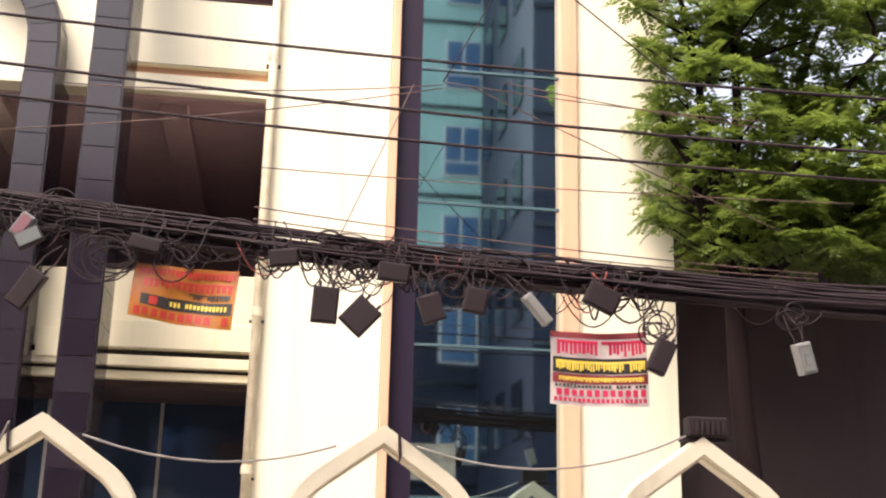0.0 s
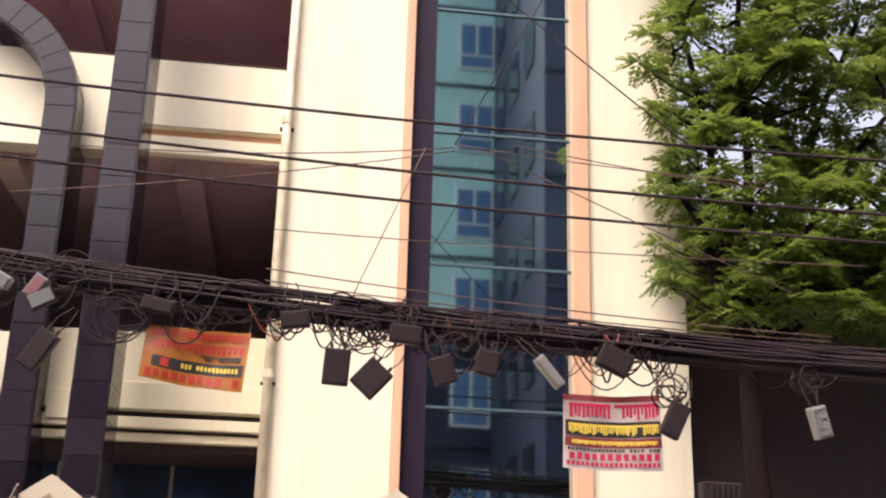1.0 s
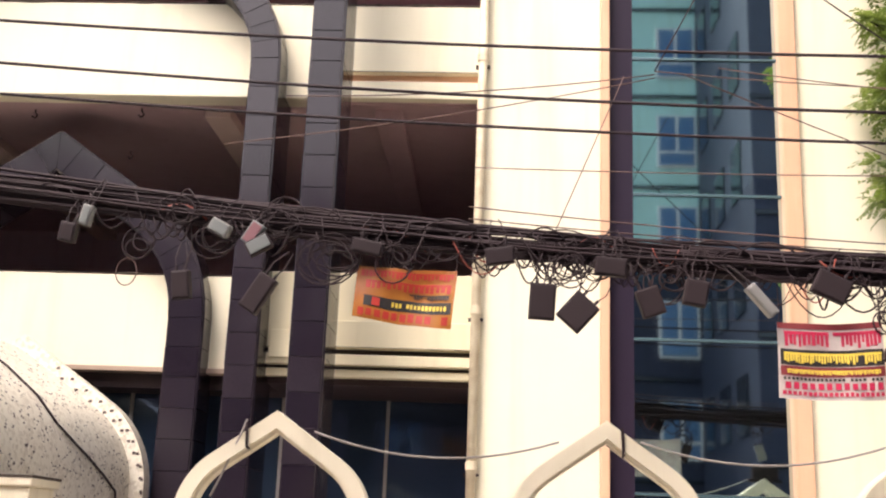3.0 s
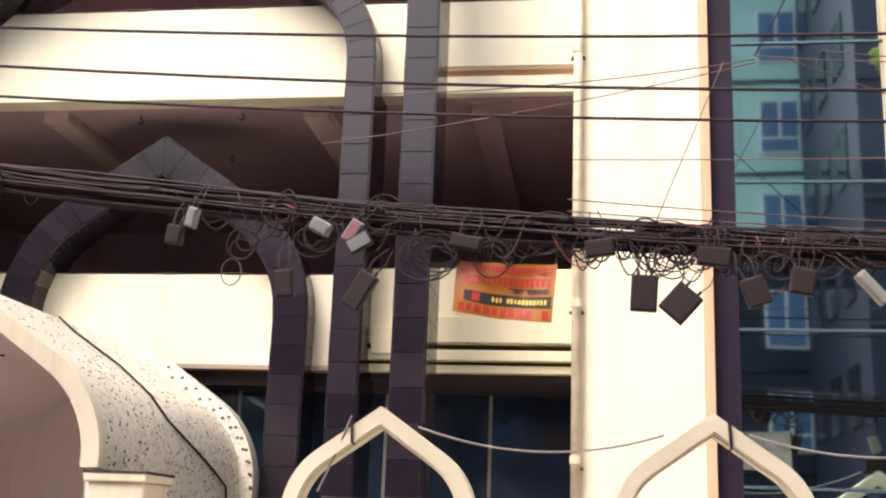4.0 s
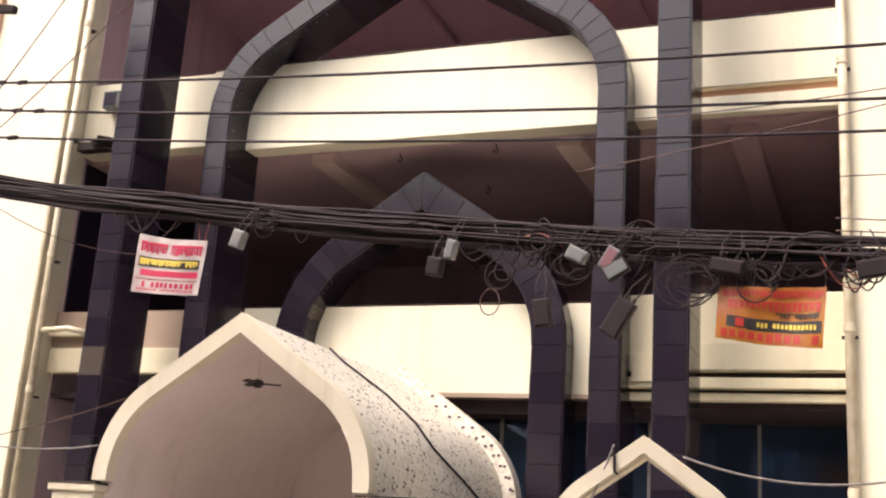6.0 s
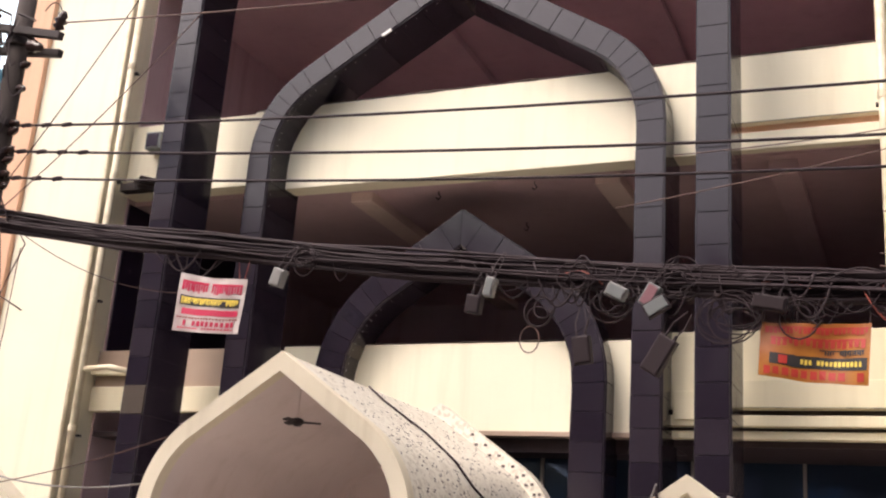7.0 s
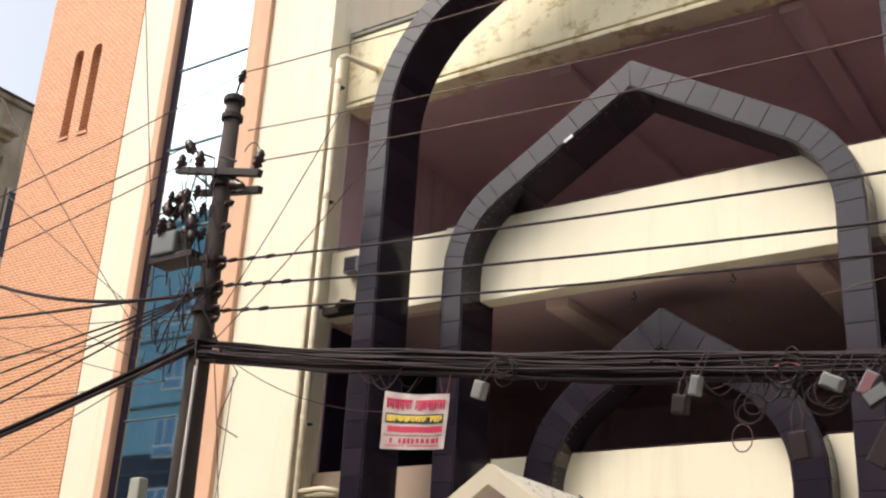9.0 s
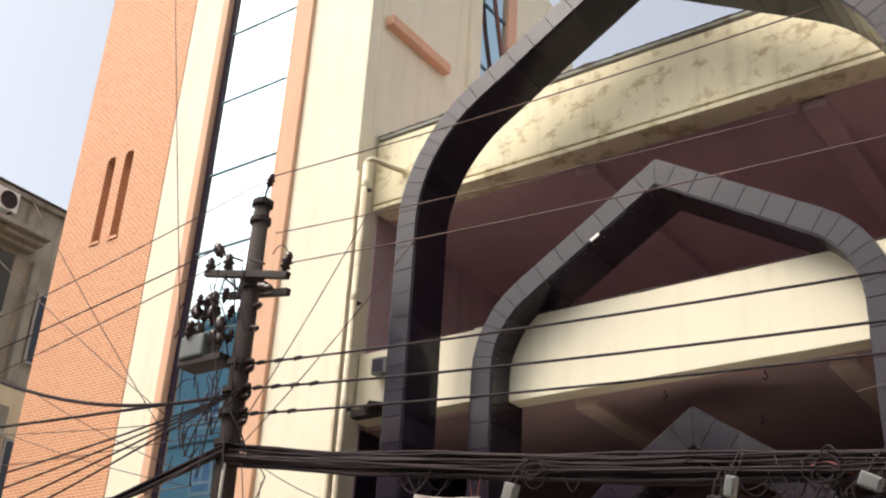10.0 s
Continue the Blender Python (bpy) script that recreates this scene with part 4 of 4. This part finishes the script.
for p, q in (((-13.0, 7.8, 8.97), (-9.3, 7.8, 5.0)), ((-13.6, 7.8, 8.25), (-9.4, 7.8, 5.3)), ((-12.0, 7.8, 6.0), (-8.9, 7.8, 4.6)), ((-12.6, 7.8, 5.6), (-9.0, 7.8, 4.5)), ((-10.9, 7.8, 12.4), (-9.42, 7.8, 6.3)), ((-14.0, 7.8, 5.7), (-8.4, 7.8, 5.15)), ((-14.0, 7.8, 5.2), (-8.4, 7.8, 5.0)), ((-14.0, 7.6, 4.6), (-8.6, 7.6, 4.4)), ((-13.0, 7.5, 3.1), (-8.7, 7.6, 4.6))):
    cable(arc(p, q, 0.05, 10), 0.006, DUST, "thin dusty red-brown wire", "thin wires", 4)
for p, q, d in (((-6.9, 7.92, 7.19), (-8.3, 7.82, 5.0), 0.05), ((-6.05, 7.7, 6.60), (-8.15, 7.75, 4.8), 0.06), ((-8.05, 7.7, 4.7), (-6.4, 8.5, 4.1), 0.18), ((-8.05, 7.7, 4.6), (-7.9, 8.0, 2.4), -0.1), ((1.2, 9, 7.5), (3.4, 8.6, 5.45), 0.02), ((2.3, 9, 7.6), (1.26, 9, 5.58), 0.0), ((1.0, 9, 5.53), (0.30, 7.8, 3.62), 0.0), ((-1.9, 9, 5.30), (1.26, 9, 5.55), 0.06),
                ((-2.4, 9, 4.85), (1.26, 9, 5.52), 0.05), ((-0.25, 9, 4.68), (5.0, 9, 4.72), 0.03), ((1.26, 9, 5.58), (4.2, 9, 5.44), 0.03), ((1.8, 9, 5.62), (4.2, 9, 5.38), 0.03), ((1.5, 9, 5.56), (4.6, 9.6, 4.6), 0.02), ((-0.25, 7.8, 3.97), (4, 7.8, 3.72), 0.04), ((-0.25, 7.8, 3.88), (4, 7.8, 3.68), 0.04)):
    cable(arc(p, q, d, 14), 0.0075 if p[1] > 8.9 and p[2] > 7 else 0.0055, None if p[2] > 7 else DUST, THIN, "thin wires", 4)
# loose brown wire trailing down the tower
cable([(-8.05, 7.8, 4.75), (-7.8, 7.8, 4.45), (-7.95, 7.8, 4.1), (-8.0, 7.8, 3.95), (-7.7, 7.8, 3.8)], 0.007, DUST, "loose brown wire hanging from the pole", "thin wires", 5)

# the main bundle along the street
rng = random.Random(5)
for k in range(30):
    dz, dy = rng.gauss(0, 0.055), rng.gauss(0, 0.05)
    spread = rng.uniform(-0.10, 0.12)
    pts = []
    for x, y, z in sag(-8.3, 15.0, 3.50 + dz, 0.00646, 5.43, 7.78 + dy, None, 70, rng.uniform(0.004, 0.02), rng.uniform(0, 9)):
        u = max(0.0, min(1.0, (x + 8.1) / 2.5))
        pts.append((x, y, z + spread * 0.55 * u + rng.uniform(-0.006, 0.006)))
    cable(pts, rng.choice((0.008, 0.010, 0.013, 0.018)), None, "black cable in the tangled overhead bundle", "bundled cables")


for dz, r in ((0.085, 0.014), (0.0, 0.024), (-0.045, 0.022), (0.03, 0.018)):
    cable([(x, y, z + rng.uniform(-0.004, 0.004)) for x, y, z in sag(-8.3, 15.0, 3.50 + dz, 0.00646, 5.43, 7.80, None, 60, 0.008, dz * 90)], r, None, "thick black trunk cable in the overhead bundle", "bundled cables", 7)


def bundle_z(x):
    return 3.50 + 0.00646 * (x - 5.43) ** 2


# slack loops and drops hanging out of the bundle
for k in range(230):
    x = rng.choice((rng.uniform(-0.4, 2.6), rng.gauss(0.35, 0.3), rng.gauss(1.3, 0.4), rng.gauss(2.2, 0.3), rng.gauss(-1.4, 0.5), rng.gauss(-2.4, 0.4), rng.uniform(-6.5, 5), rng.gauss(-0.1, 0.5)))
    w = rng.uniform(0.08, 0.5)
    d = rng.uniform(0.03, 0.26)
    p = Vector((x, 7.72 + rng.uniform(-0.06, 0.06), bundle_z(x) + rng.uniform(-0.10, 0.08)))
    q = Vector((x + w, 7.72 + rng.uniform(-0.06, 0.06), bundle_z(x + w) + rng.uniform(-0.12, 0.08)))
    red = rng.random() < 0.035
    cable(arc(p, q, d if rng.random() < 0.8 else -0.08, 9), rng.choice((0.004, 0.006, 0.008)), rubber_red if red else None, "slack red wire loop in the bundle" if red else "slack black cable loop hanging from the bundle", "slack loops", 4, "cable_loop", "cable")


def coil(x, z, r, turns, y=7.66):
    g = random.Random(int(x * 100))
    pts = []
    for i in range(turns * 16 + 1):
        a = 2 * math.pi * i / 16
        k = i // 16
        rr = r * (0.72 + 0.5 * ((k * 0.37 + x) % 1.0)) * (1 + 0.10 * math.sin(a * 0.53 + x))
        cxk, czk = 0.35 * r * math.sin(k * 2.1 + x), 0.3 * r * math.cos(k * 1.3 + x)
        pts.append((x + cxk + rr * math.cos(a), y + 0.05 * math.sin(a * 0.21) + g.uniform(-0.004, 0.004), z + czk + rr * (0.8 + 0.3 * math.sin(k)) * math.sin(a)))
    return cable(pts, 0.006, None, "coil of spare black cable tied to the bundle", "cable coils", 5, "cable_coil", "cable coil")


for x, z, r, n in ((-1.60, 3.79, 0.13, 6), (-2.31, 3.84, 0.11, 5), (-4.64, 4.11, 0.09, 5), (-1.20, 3.52, 0.17, 6), (2.66, 3.2, 0.10, 5), (0.45, 3.5, 0.11, 4), (1.15, 3.42, 0.12, 4), (-2.05, 3.65, 0.12, 4), (-0.75, 3.5, 0.1, 3), (-2.6, 3.6, 0.1, 3), (3.7, 3.35, 0.09, 3)):
    coil(x, z, r, n)
cable([(-2.68 + 0.075 * math.cos(a), 7.7, 3.40 + 0.10 * math.sin(a)) for a in [math.pi / 2 + 2 * math.pi * i / 20 for i in range(21)]], 0.005, DUST, "single thin loop of brown wire", "thin wires")


def junction_box(x, z, w, h, turn, shell, face, label, y=7.62, deep=0.08):
    ob = thing("junction_box", label, "junction box", (x, y, z), "boxes on the cables")
    m = Matrix.Translation((x, y, z)) @ Matrix.Rotation(radians(turn), 4, "Y") @ Matrix.Rotation(radians(6), 4, "X")
    def add(name, bm, mat):
        bm.transform(m)
        return part(name, bm, mat, ob)
    add("body", boxes((-w / 2, w / 2, -deep / 2, deep / 2, -h / 2, h / 2), bevel=0.008), shell)
    add("lid", boxes((-w / 2 + 0.012, w / 2 - 0.012, -deep / 2 - 0.008, -deep / 2, -h / 2 + 0.012, h / 2 - 0.012), bevel=0.003), face)
    if bundle_z(x) - z > 0.3:
        part("hanging_lead", tube(bmesh.new(), [(x, y + 0.02, z + h * 0.3), (x + 0.03, y + 0.06, (z + bundle_z(x)) / 2), (x - 0.02, y + 0.14, bundle_z(x))], 0.006, 5), rubber, ob)
    for k in (-0.25, 0.25):
        add("gland", tube(bmesh.new(), [(k * w, 0, h / 2), (k * w, 0, h / 2 + 0.035)], 0.012, 6), box_black)
        add("lead", tube(bmesh.new(), [(k * w, 0, h / 2 + 0.03), (k * w * 1.3, 0.03, h / 2 + 0.1), (k * w * 0.5, 0.1, h / 2 + 0.22)], 0.005, 4), rubber)
    return ob


BL, WH = "black plastic junction box hanging from the bundle", "grubby white splitter box hanging among the cables"
for x, z, w, h, turn, shell, face, label in (
        (0.281, 3.243, 0.18, 0.25, 3, box_black, box_black, BL), (0.525, 3.177, 0.20, 0.23, 42, box_black, box_black, BL), (1.773, 3.291, 0.075, 0.26, -42, box_white, box_white, "pale box lid hanging edge-on under the bundle"),
        (2.249, 3.399, 0.24, 0.17, 25, box_black, box_black, BL), (2.678, 2.994, 0.14, 0.25, 24, box_black, box_black, BL), (3.757, 3.032, 0.125, 0.23, -16, box_white, box_white, "white printed panel hanging from a wire"),
        (-4.84, 3.94, 0.11, 0.15, 20, box_white, box_white, WH), (-2.978, 3.788, 0.075, 0.15, 15, box_white, sticker_dark, WH), (-2.006, 3.716, 0.15, 0.10, 28, box_white, sticker_dark, WH), (-1.764, 3.68, 0.10, 0.17, 32, sticker_dark, sticker_red, "grey box with a faded red sticker among the cables"),
        (-2.247, 3.295, 0.13, 0.20, -6, box_black, box_black, BL), (-1.695, 3.249, 0.14, 0.28, 32, box_black, box_black, BL), (1.02, 3.26, 0.16, 0.2, -20, box_black, box_black, BL), (1.33, 3.33, 0.16, 0.18, 10, box_black, box_black, BL),
        (-1.72, 3.60, 0.18, 0.11, -30, box_black, sticker_dark, BL), (-0.95, 3.60, 0.22, 0.10, 12, box_black, box_black, BL), (-3.1, 3.66, 0.12, 0.14, 10, box_black, box_black, BL), (-0.02, 3.56, 0.2, 0.12, -8, box_black, box_black, BL), (0.75, 3.5, 0.22, 0.13, 5, box_black, box_black, BL)):
    made = junction_box(x, z, w, h, turn, shell, face, label)
    if x == 3.757:
        for x0, x1, z0, z1 in ((-0.045, 0.045, 0.085, 0.092), (-0.045, 0.045, -0.092, -0.085), (-0.048, -0.042, -0.09, 0.09), (0.042, 0.048, -0.09, 0.09), (-0.02, 0.045, 0.02, 0.026), (-0.02, -0.014, -0.04, 0.05), (-0.045, 0.02, -0.05, -0.044)):
            bm = boxes((x0, x1, -0.054, -0.05, z0, z1))
            bm.transform(Matrix.Translation((x, 7.62, z)) @ Matrix.Rotation(radians(turn), 4, "Y") @ Matrix.Rotation(radians(6), 4, "X"))
            part("mark", bm, sticker_dark, made)

# ---------------------------------------------------------------- banners
def banner(label, tl, tr, br, bl, y, cloth, rows, wave=0.012, seed=1, ties=True):
    """A vinyl banner hung between four corners, with bands and bars printed on it.
    rows: (u0, u1, v0, v1, ink, count): one plain band, or a run of bars."""
    g = random.Random(seed)
    ob = thing("banner", label, "banner", ((tl[0] + tr[0]) / 2, y, tl[1]))
    def at(u, v, out=0.0):
        top = Vector((tl[0], 0, tl[1])).lerp(Vector((tr[0], 0, tr[1])), u)
        bot = Vector((bl[0], 0, bl[1])).lerp(Vector((br[0], 0, br[1])), u)
        p = top.lerp(bot, v)
        p.z -= 0.018 * math.sin(math.pi * u) * (1 - 0.3 * v)
        p.y = y + wave * (math.sin(7 * u + 3 * v + seed) + 0.6 * math.sin(15 * u - 5 * v)) - out
        return p
    bm = bmesh.new()
    n, m_ = 22, 14
    for out in (0.0, -0.003):
        grid = [[bm.verts.new(at(i / n, j / m_, out)) for j in range(m_ + 1)] for i in range(n + 1)]
        for i in range(n):
            for j in range(m_):
                bm.faces.new((grid[i][j], grid[i + 1][j], grid[i + 1][j + 1], grid[i][j + 1]))
    part("cloth", bm, cloth, ob, smooth=True)
    def patch(bm, u0, u1, v0, v1, out):
        k = max(1, round((u1 - u0) * 20))
        q = [[bm.verts.new(at(u0 + (u1 - u0) * i / k, v, out)) for v in (v0, v1)] for i in range(k + 1)]
        for i in range(k):
            bm.faces.new((q[i][0], q[i + 1][0], q[i + 1][1], q[i][1]))
    for u0, u1, v0, v1, ink, count in rows:
        bm = bmesh.new()
        if count == 0:
            patch(bm, u0, u1, v0, v1, 0.003)
            part("band", bm, ink, ob)
            continue
        head = count > 0
        count = abs(count)
        w = (u1 - u0) / count
        h = v1 - v0
        if head:
            patch(bm, u0, u1, v0 + h * 0.04, v0 + h * 0.24, 0.006)
        for i in range(count):
            if g.random() < 0.06:
                continue
            a = u0 + i * w
            if head:      # bars hanging from a headline
                patch(bm, a + w * 0.05, a + w * g.uniform(0.36, 0.52), v0 + h * 0.22, v1 - h * g.uniform(0.0, 0.2), 0.0065)
                patch(bm, a + w * 0.60, a + w * g.uniform(0.84, 0.98), v0 + h * 0.22, v1 - h * g.uniform(0.0, 0.35), 0.0065)
            else:
                patch(bm, a + w * 0.12, a + w * g.uniform(0.7, 0.88), v0 + h * g.uniform(0.0, 0.12), v1 - h * g.uniform(0.0, 0.12), 0.006)
        tagged(part("lettering", bm, ink, ob), kind="stuff")
    for u in (0.02, 0.98) if ties else ():
        p = at(u, 0)
        part("tie", tube(bmesh.new(), [p, p + Vector((0.01, 0.02, 0.06)), p + Vector((0.0, 0.04, max(0.1, bundle_z(p.x) - p.z)))], 0.004, 4), rubber, ob)
    return ob


RED = [(0, 1, 0.0, 0.08, ink_maroon, 0), (0.06, 0.49, 0.10, 0.33, ink_red, 5), (0.53, 0.98, 0.10, 0.33, ink_red, 6), (0.02, 0.99, 0.35, 0.56, ink_dark, 0), (0.05, 0.97, 0.385, 0.535, ink_yellow, 17),
       (0.02, 0.99, 0.575, 0.70, ink_maroon, 0), (0.08, 0.95, 0.61, 0.675, ink_yellow, 22), (0.04, 0.97, 0.715, 0.755, ink_dark, -24), (0.05, 0.98, 0.775, 0.875, ink_red, -12), (0.03, 0.98, 0.895, 0.955, ink_red, -20)]
banner("white vinyl banner printed with crimson, black and yellow bars", (1.895, 3.165), (2.603, 3.19), (2.618, 2.65), (1.893, 2.645), 7.72, cloth_white, RED, 0.008, 3)
RED2 = [(0.05, 0.45, 0.10, 0.32, ink_red, 5), (0.50, 0.96, 0.10, 0.32, ink_red, 6), (0.05, 0.95, 0.37, 0.54, ink_dark, 0), (0.07, 0.93, 0.395, 0.515, ink_yellow, 15),
        (0.10, 0.95, 0.59, 0.70, ink_red, 0), (0.04, 0.97, 0.74, 0.775, ink_maroon, -20), (0.08, 0.93, 0.80, 0.90, ink_red, -12), (0.08, 0.92, 0.92, 0.955, ink_red, -18)]
banner("white vinyl banner with crimson and black printed bars", (-5.885, 4.06), (-5.205, 3.97), (-5.242, 3.505), (-5.917, 3.555), 7.72, cloth_white, RED2, 0.008, 5)
ORG = [(0.04, 0.98, 0.06, 0.20, ink_scarlet, 12), (0.10, 0.96, 0.25, 0.42, ink_scarlet, 8), (0.55, 0.95, 0.44, 0.54, ink_dark, 9), (0.10, 0.33, 0.56, 0.76, ink_dark, 0), (0.17, 0.28, 0.57, 0.75, ink_scarlet, -1), (0.30, 0.98, 0.57, 0.77, ink_dark, 0), (0.34, 0.94, 0.625, 0.72, ink_yellow, -16), (0.04, 0.97, 0.80, 0.96, ink_scarlet, -11)]
banner("sun-faded orange vinyl banner printed with red and black bars", (-1.02, 3.495), (-0.314, 3.47), (-0.347, 3.045), (-1.042, 3.125), 7.70, cloth_orange, ORG, 0.016, 8)
banner("green vinyl banner with pale printed bars on the boundary wall", (-10.8, 2.99), (-9.6, 3.01), (-9.47, 0.95), (-10.66, 0.95), 8.86, cloth_green, [(0.1, 0.9, 0.05, 0.11, ink_white, -14), (0.1, 0.9, 0.16, 0.19, ink_white, -18), (0.1, 0.9, 0.22, 0.42, ink_white, 0)], 0.016, 9, False)

# ---------------------------------------------------------------- tree
def frond(bm, base, direction, length, g):
    """A drooping pinnate leaf with paired leaflets."""
    d = Vector(direction).normalized()
    side = d.cross(Vector((0, 0, 1)))
    side = side.normalized() if side.length > 0.1 else Vector((1, 0, 0))
    n = 6
    p = Vector(base)
    for i in range(n):
        d = (d + Vector((0, 0, -0.10))).normalized()
        p = p + d * (length / n)
        w = length * (0.40 - 0.03 * i)
        for s_ in (-1, 1):
            lead = (side * s_ * 0.85 + d * 0.6 + Vector((0, 0, g.uniform(-0.35, 0.1)))).normalized()
            up = lead.cross(d).normalized() if lead.cross(d).length > 0.05 else Vector((0, 0, 1))
            mid = p + lead * w * 0.5
            wide = lead.cross(up).normalized() * w * 0.23
            vs = [bm.verts.new(q) for q in (p, mid + wide + up * 0.004, p + lead * w, mid - wide + up * 0.004)]
            bm.faces.new(vs)


ROSETTES = [(2.65, 6.05), (2.74, 5.91), (2.78, 5.6), (2.87, 5.44), (2.93, 5.22), (2.88, 5.03), (2.95, 4.86), (2.77, 4.47), (2.86, 4.32), (2.73, 4.13), (2.82, 4.08), (2.7, 6.22), (3.04, 6.26), (3.05, 5.89), (2.88, 6.45)]


def street_tree(x, y):
    g = random.Random(21)
    K = Matrix.Translation((0, 0, 1.6)) @ Matrix.Scale(1.325, 4) @ Matrix.Translation((0, 0, -1.6))
    ob = thing("tree", "leafy green tree with feathery compound leaves in the forecourt", "tree", (x * 1.325, y * 1.325, 0.15))
    tips = []
    def limb(p, q, r0, r1, sag_=0.0):
        pts = [p.lerp(q, i / 5) + Vector((g.uniform(-0.04, 0.04), g.uniform(-0.04, 0.04), sag_ * math.sin(math.pi * i / 5))) for i in range(6)]
        pts[0], pts[-1] = p, q
        bm = tube(bmesh.new(), pts, r0, 7, r1)
        bm.transform(K)
        part("limb", bm, bark, ob, smooth=True)
        return pts
    fork = Vector((x - 0.15, y, 3.6))
    bm = tube(bmesh.new(), [Vector((x, y, 0.48)), Vector((x - 0.03, y, 1.5)), Vector((x - 0.12, y + 0.03, 2.8)), fork], 0.11, 12, 0.075)
    bm.transform(K)
    part("trunk", bm, bark, ob, smooth=True)
    heads = [Vector(v) for v in ((x - 0.55, y, 6.4), (x + 0.15, y + 0.3, 7.4), (x + 1.3, y + 0.4, 7.0), (x + 2.4, y + 0.2, 6.4), (x + 2.3, y - 0.2, 5.0), (x - 0.75, y - 0.1, 5.1), (x + 1.0, y - 0.4, 5.6))]
    for h in heads:
        pts = limb(fork, h, 0.05, 0.02, 0.15)
        for k in range(7):
            b = pts[g.randrange(2, 6)]
            e = b + Vector((g.uniform(-0.9, 0.9), g.uniform(-0.7, 0.7), g.uniform(-0.35, 0.7)))
            e.x = max(e.x, 3.1)
            limb(b, e, 0.02, 0.008)
            tips.append(e)
    # rosettes that stick out towards the tower, then the body of the crown
    rosettes = []
    for px, pz in ROSETTES:
        c = Vector((px, y - 0.15 + g.uniform(-0.1, 0.1), pz))
        limb(Vector((x - 0.2, y, pz - 0.25)), c, 0.014, 0.006)
        rosettes.append(c)
    while len(tips) < 1350:
        px, py, pz = g.uniform(2.98, 6.6), g.uniform(-0.7, 0.7), 3.85 + 4.6 * g.random() ** 1.1
        edge = 3.05 + 0.16 * noise.noise((0.0, 3.0, pz * 1.6)) + (0.14 if pz < 4.5 else 0.0)
        gap = noise.noise((px * 2.3, 0.0, pz * 2.3))
        if px < edge or (pz > 4.7 and gap < (-0.12 if pz < 5.6 else -0.02) and px > 3.15):
            continue
        tips.append(Vector((px, y + py, pz)))
    crown = bmesh.new()
    for t in tips:
        if t.x < 2.98:
            continue
        for k in range(g.randrange(6, 10)):
            a = g.uniform(0, 2 * math.pi)
            frond(crown, t, (math.cos(a), math.sin(a), g.uniform(-0.35, 0.7)), g.uniform(0.16, 0.27), g)
    for t in rosettes:
        for k in range(15):
            a = 2 * math.pi * k / 15 + g.uniform(-0.2, 0.2)
            frond(crown, t, (math.cos(a), 0.6 * math.sin(a) - 0.3, g.uniform(-0.5, 0.75)), g.uniform(0.15, 0.21), g)
    crown.transform(K)
    me = bpy.data.meshes.new("crown")
    crown.to_mesh(me)
    crown.free()
    me.materials.append(leaf_mat)
    c = new("crown", me)
    c.parent = ob
    c.matrix_parent_inverse = ob.matrix_world.inverted()
    tagged(c, "dense mass of small pointed leaflets", kind="stuff")
    return ob


street_tree(3.62, 8.15)

# ---------------------------------------------------------------- arch cladding, panel by panel
for ob, cx, outer, inner, y0, y1 in CLADDING:
    for sgn in (-1, 1):
        for (xo0, zo0), (xo1, zo1), (xi0, zi0), (xi1, zi1) in zip(outer, outer[1:], inner, inner[1:]):
            if zo1 < 2.0:
                continue
            o0, o1, i0, i1 = [(cx + sgn * x, z) for x, z in ((xo0, zo0), (xo1, zo1), (xi0, zi0), (xi1, zi1))]
            P = lambda q, y: (q[0], y, q[1])
            quads = [((P(o0, y0), P(o1, y0), P(i1, y0), P(i0, y0)), (0, -1, 0))]
            e = Vector((i1[0] - i0[0], 0, i1[1] - i0[1]))
            if e.length > 0.02:
                n = Vector((-e.z, 0, e.x)).normalized()
                if n.dot(Vector((cx - i0[0], 0, -0.3))) < 0:
                    n = -n
                quads.append(((P(i0, y0), P(i1, y0), P(i1, y1), P(i0, y1)), n))
            e = Vector((o1[0] - o0[0], 0, o1[1] - o0[1]))
            n = Vector((-e.z, 0, e.x)).normalized()
            if n.dot(Vector((o0[0] - cx, 0, 0.3))) < 0:
                n = -n
            quads.append(((P(o0, y0), P(o1, y0), P(o1, y1), P(o0, y1)), n))
            for quad, n in quads:
                part("cladding_panel", slab_piece(quad, n, 0.018 + random.uniform(0, 0.005)), granite, ob)
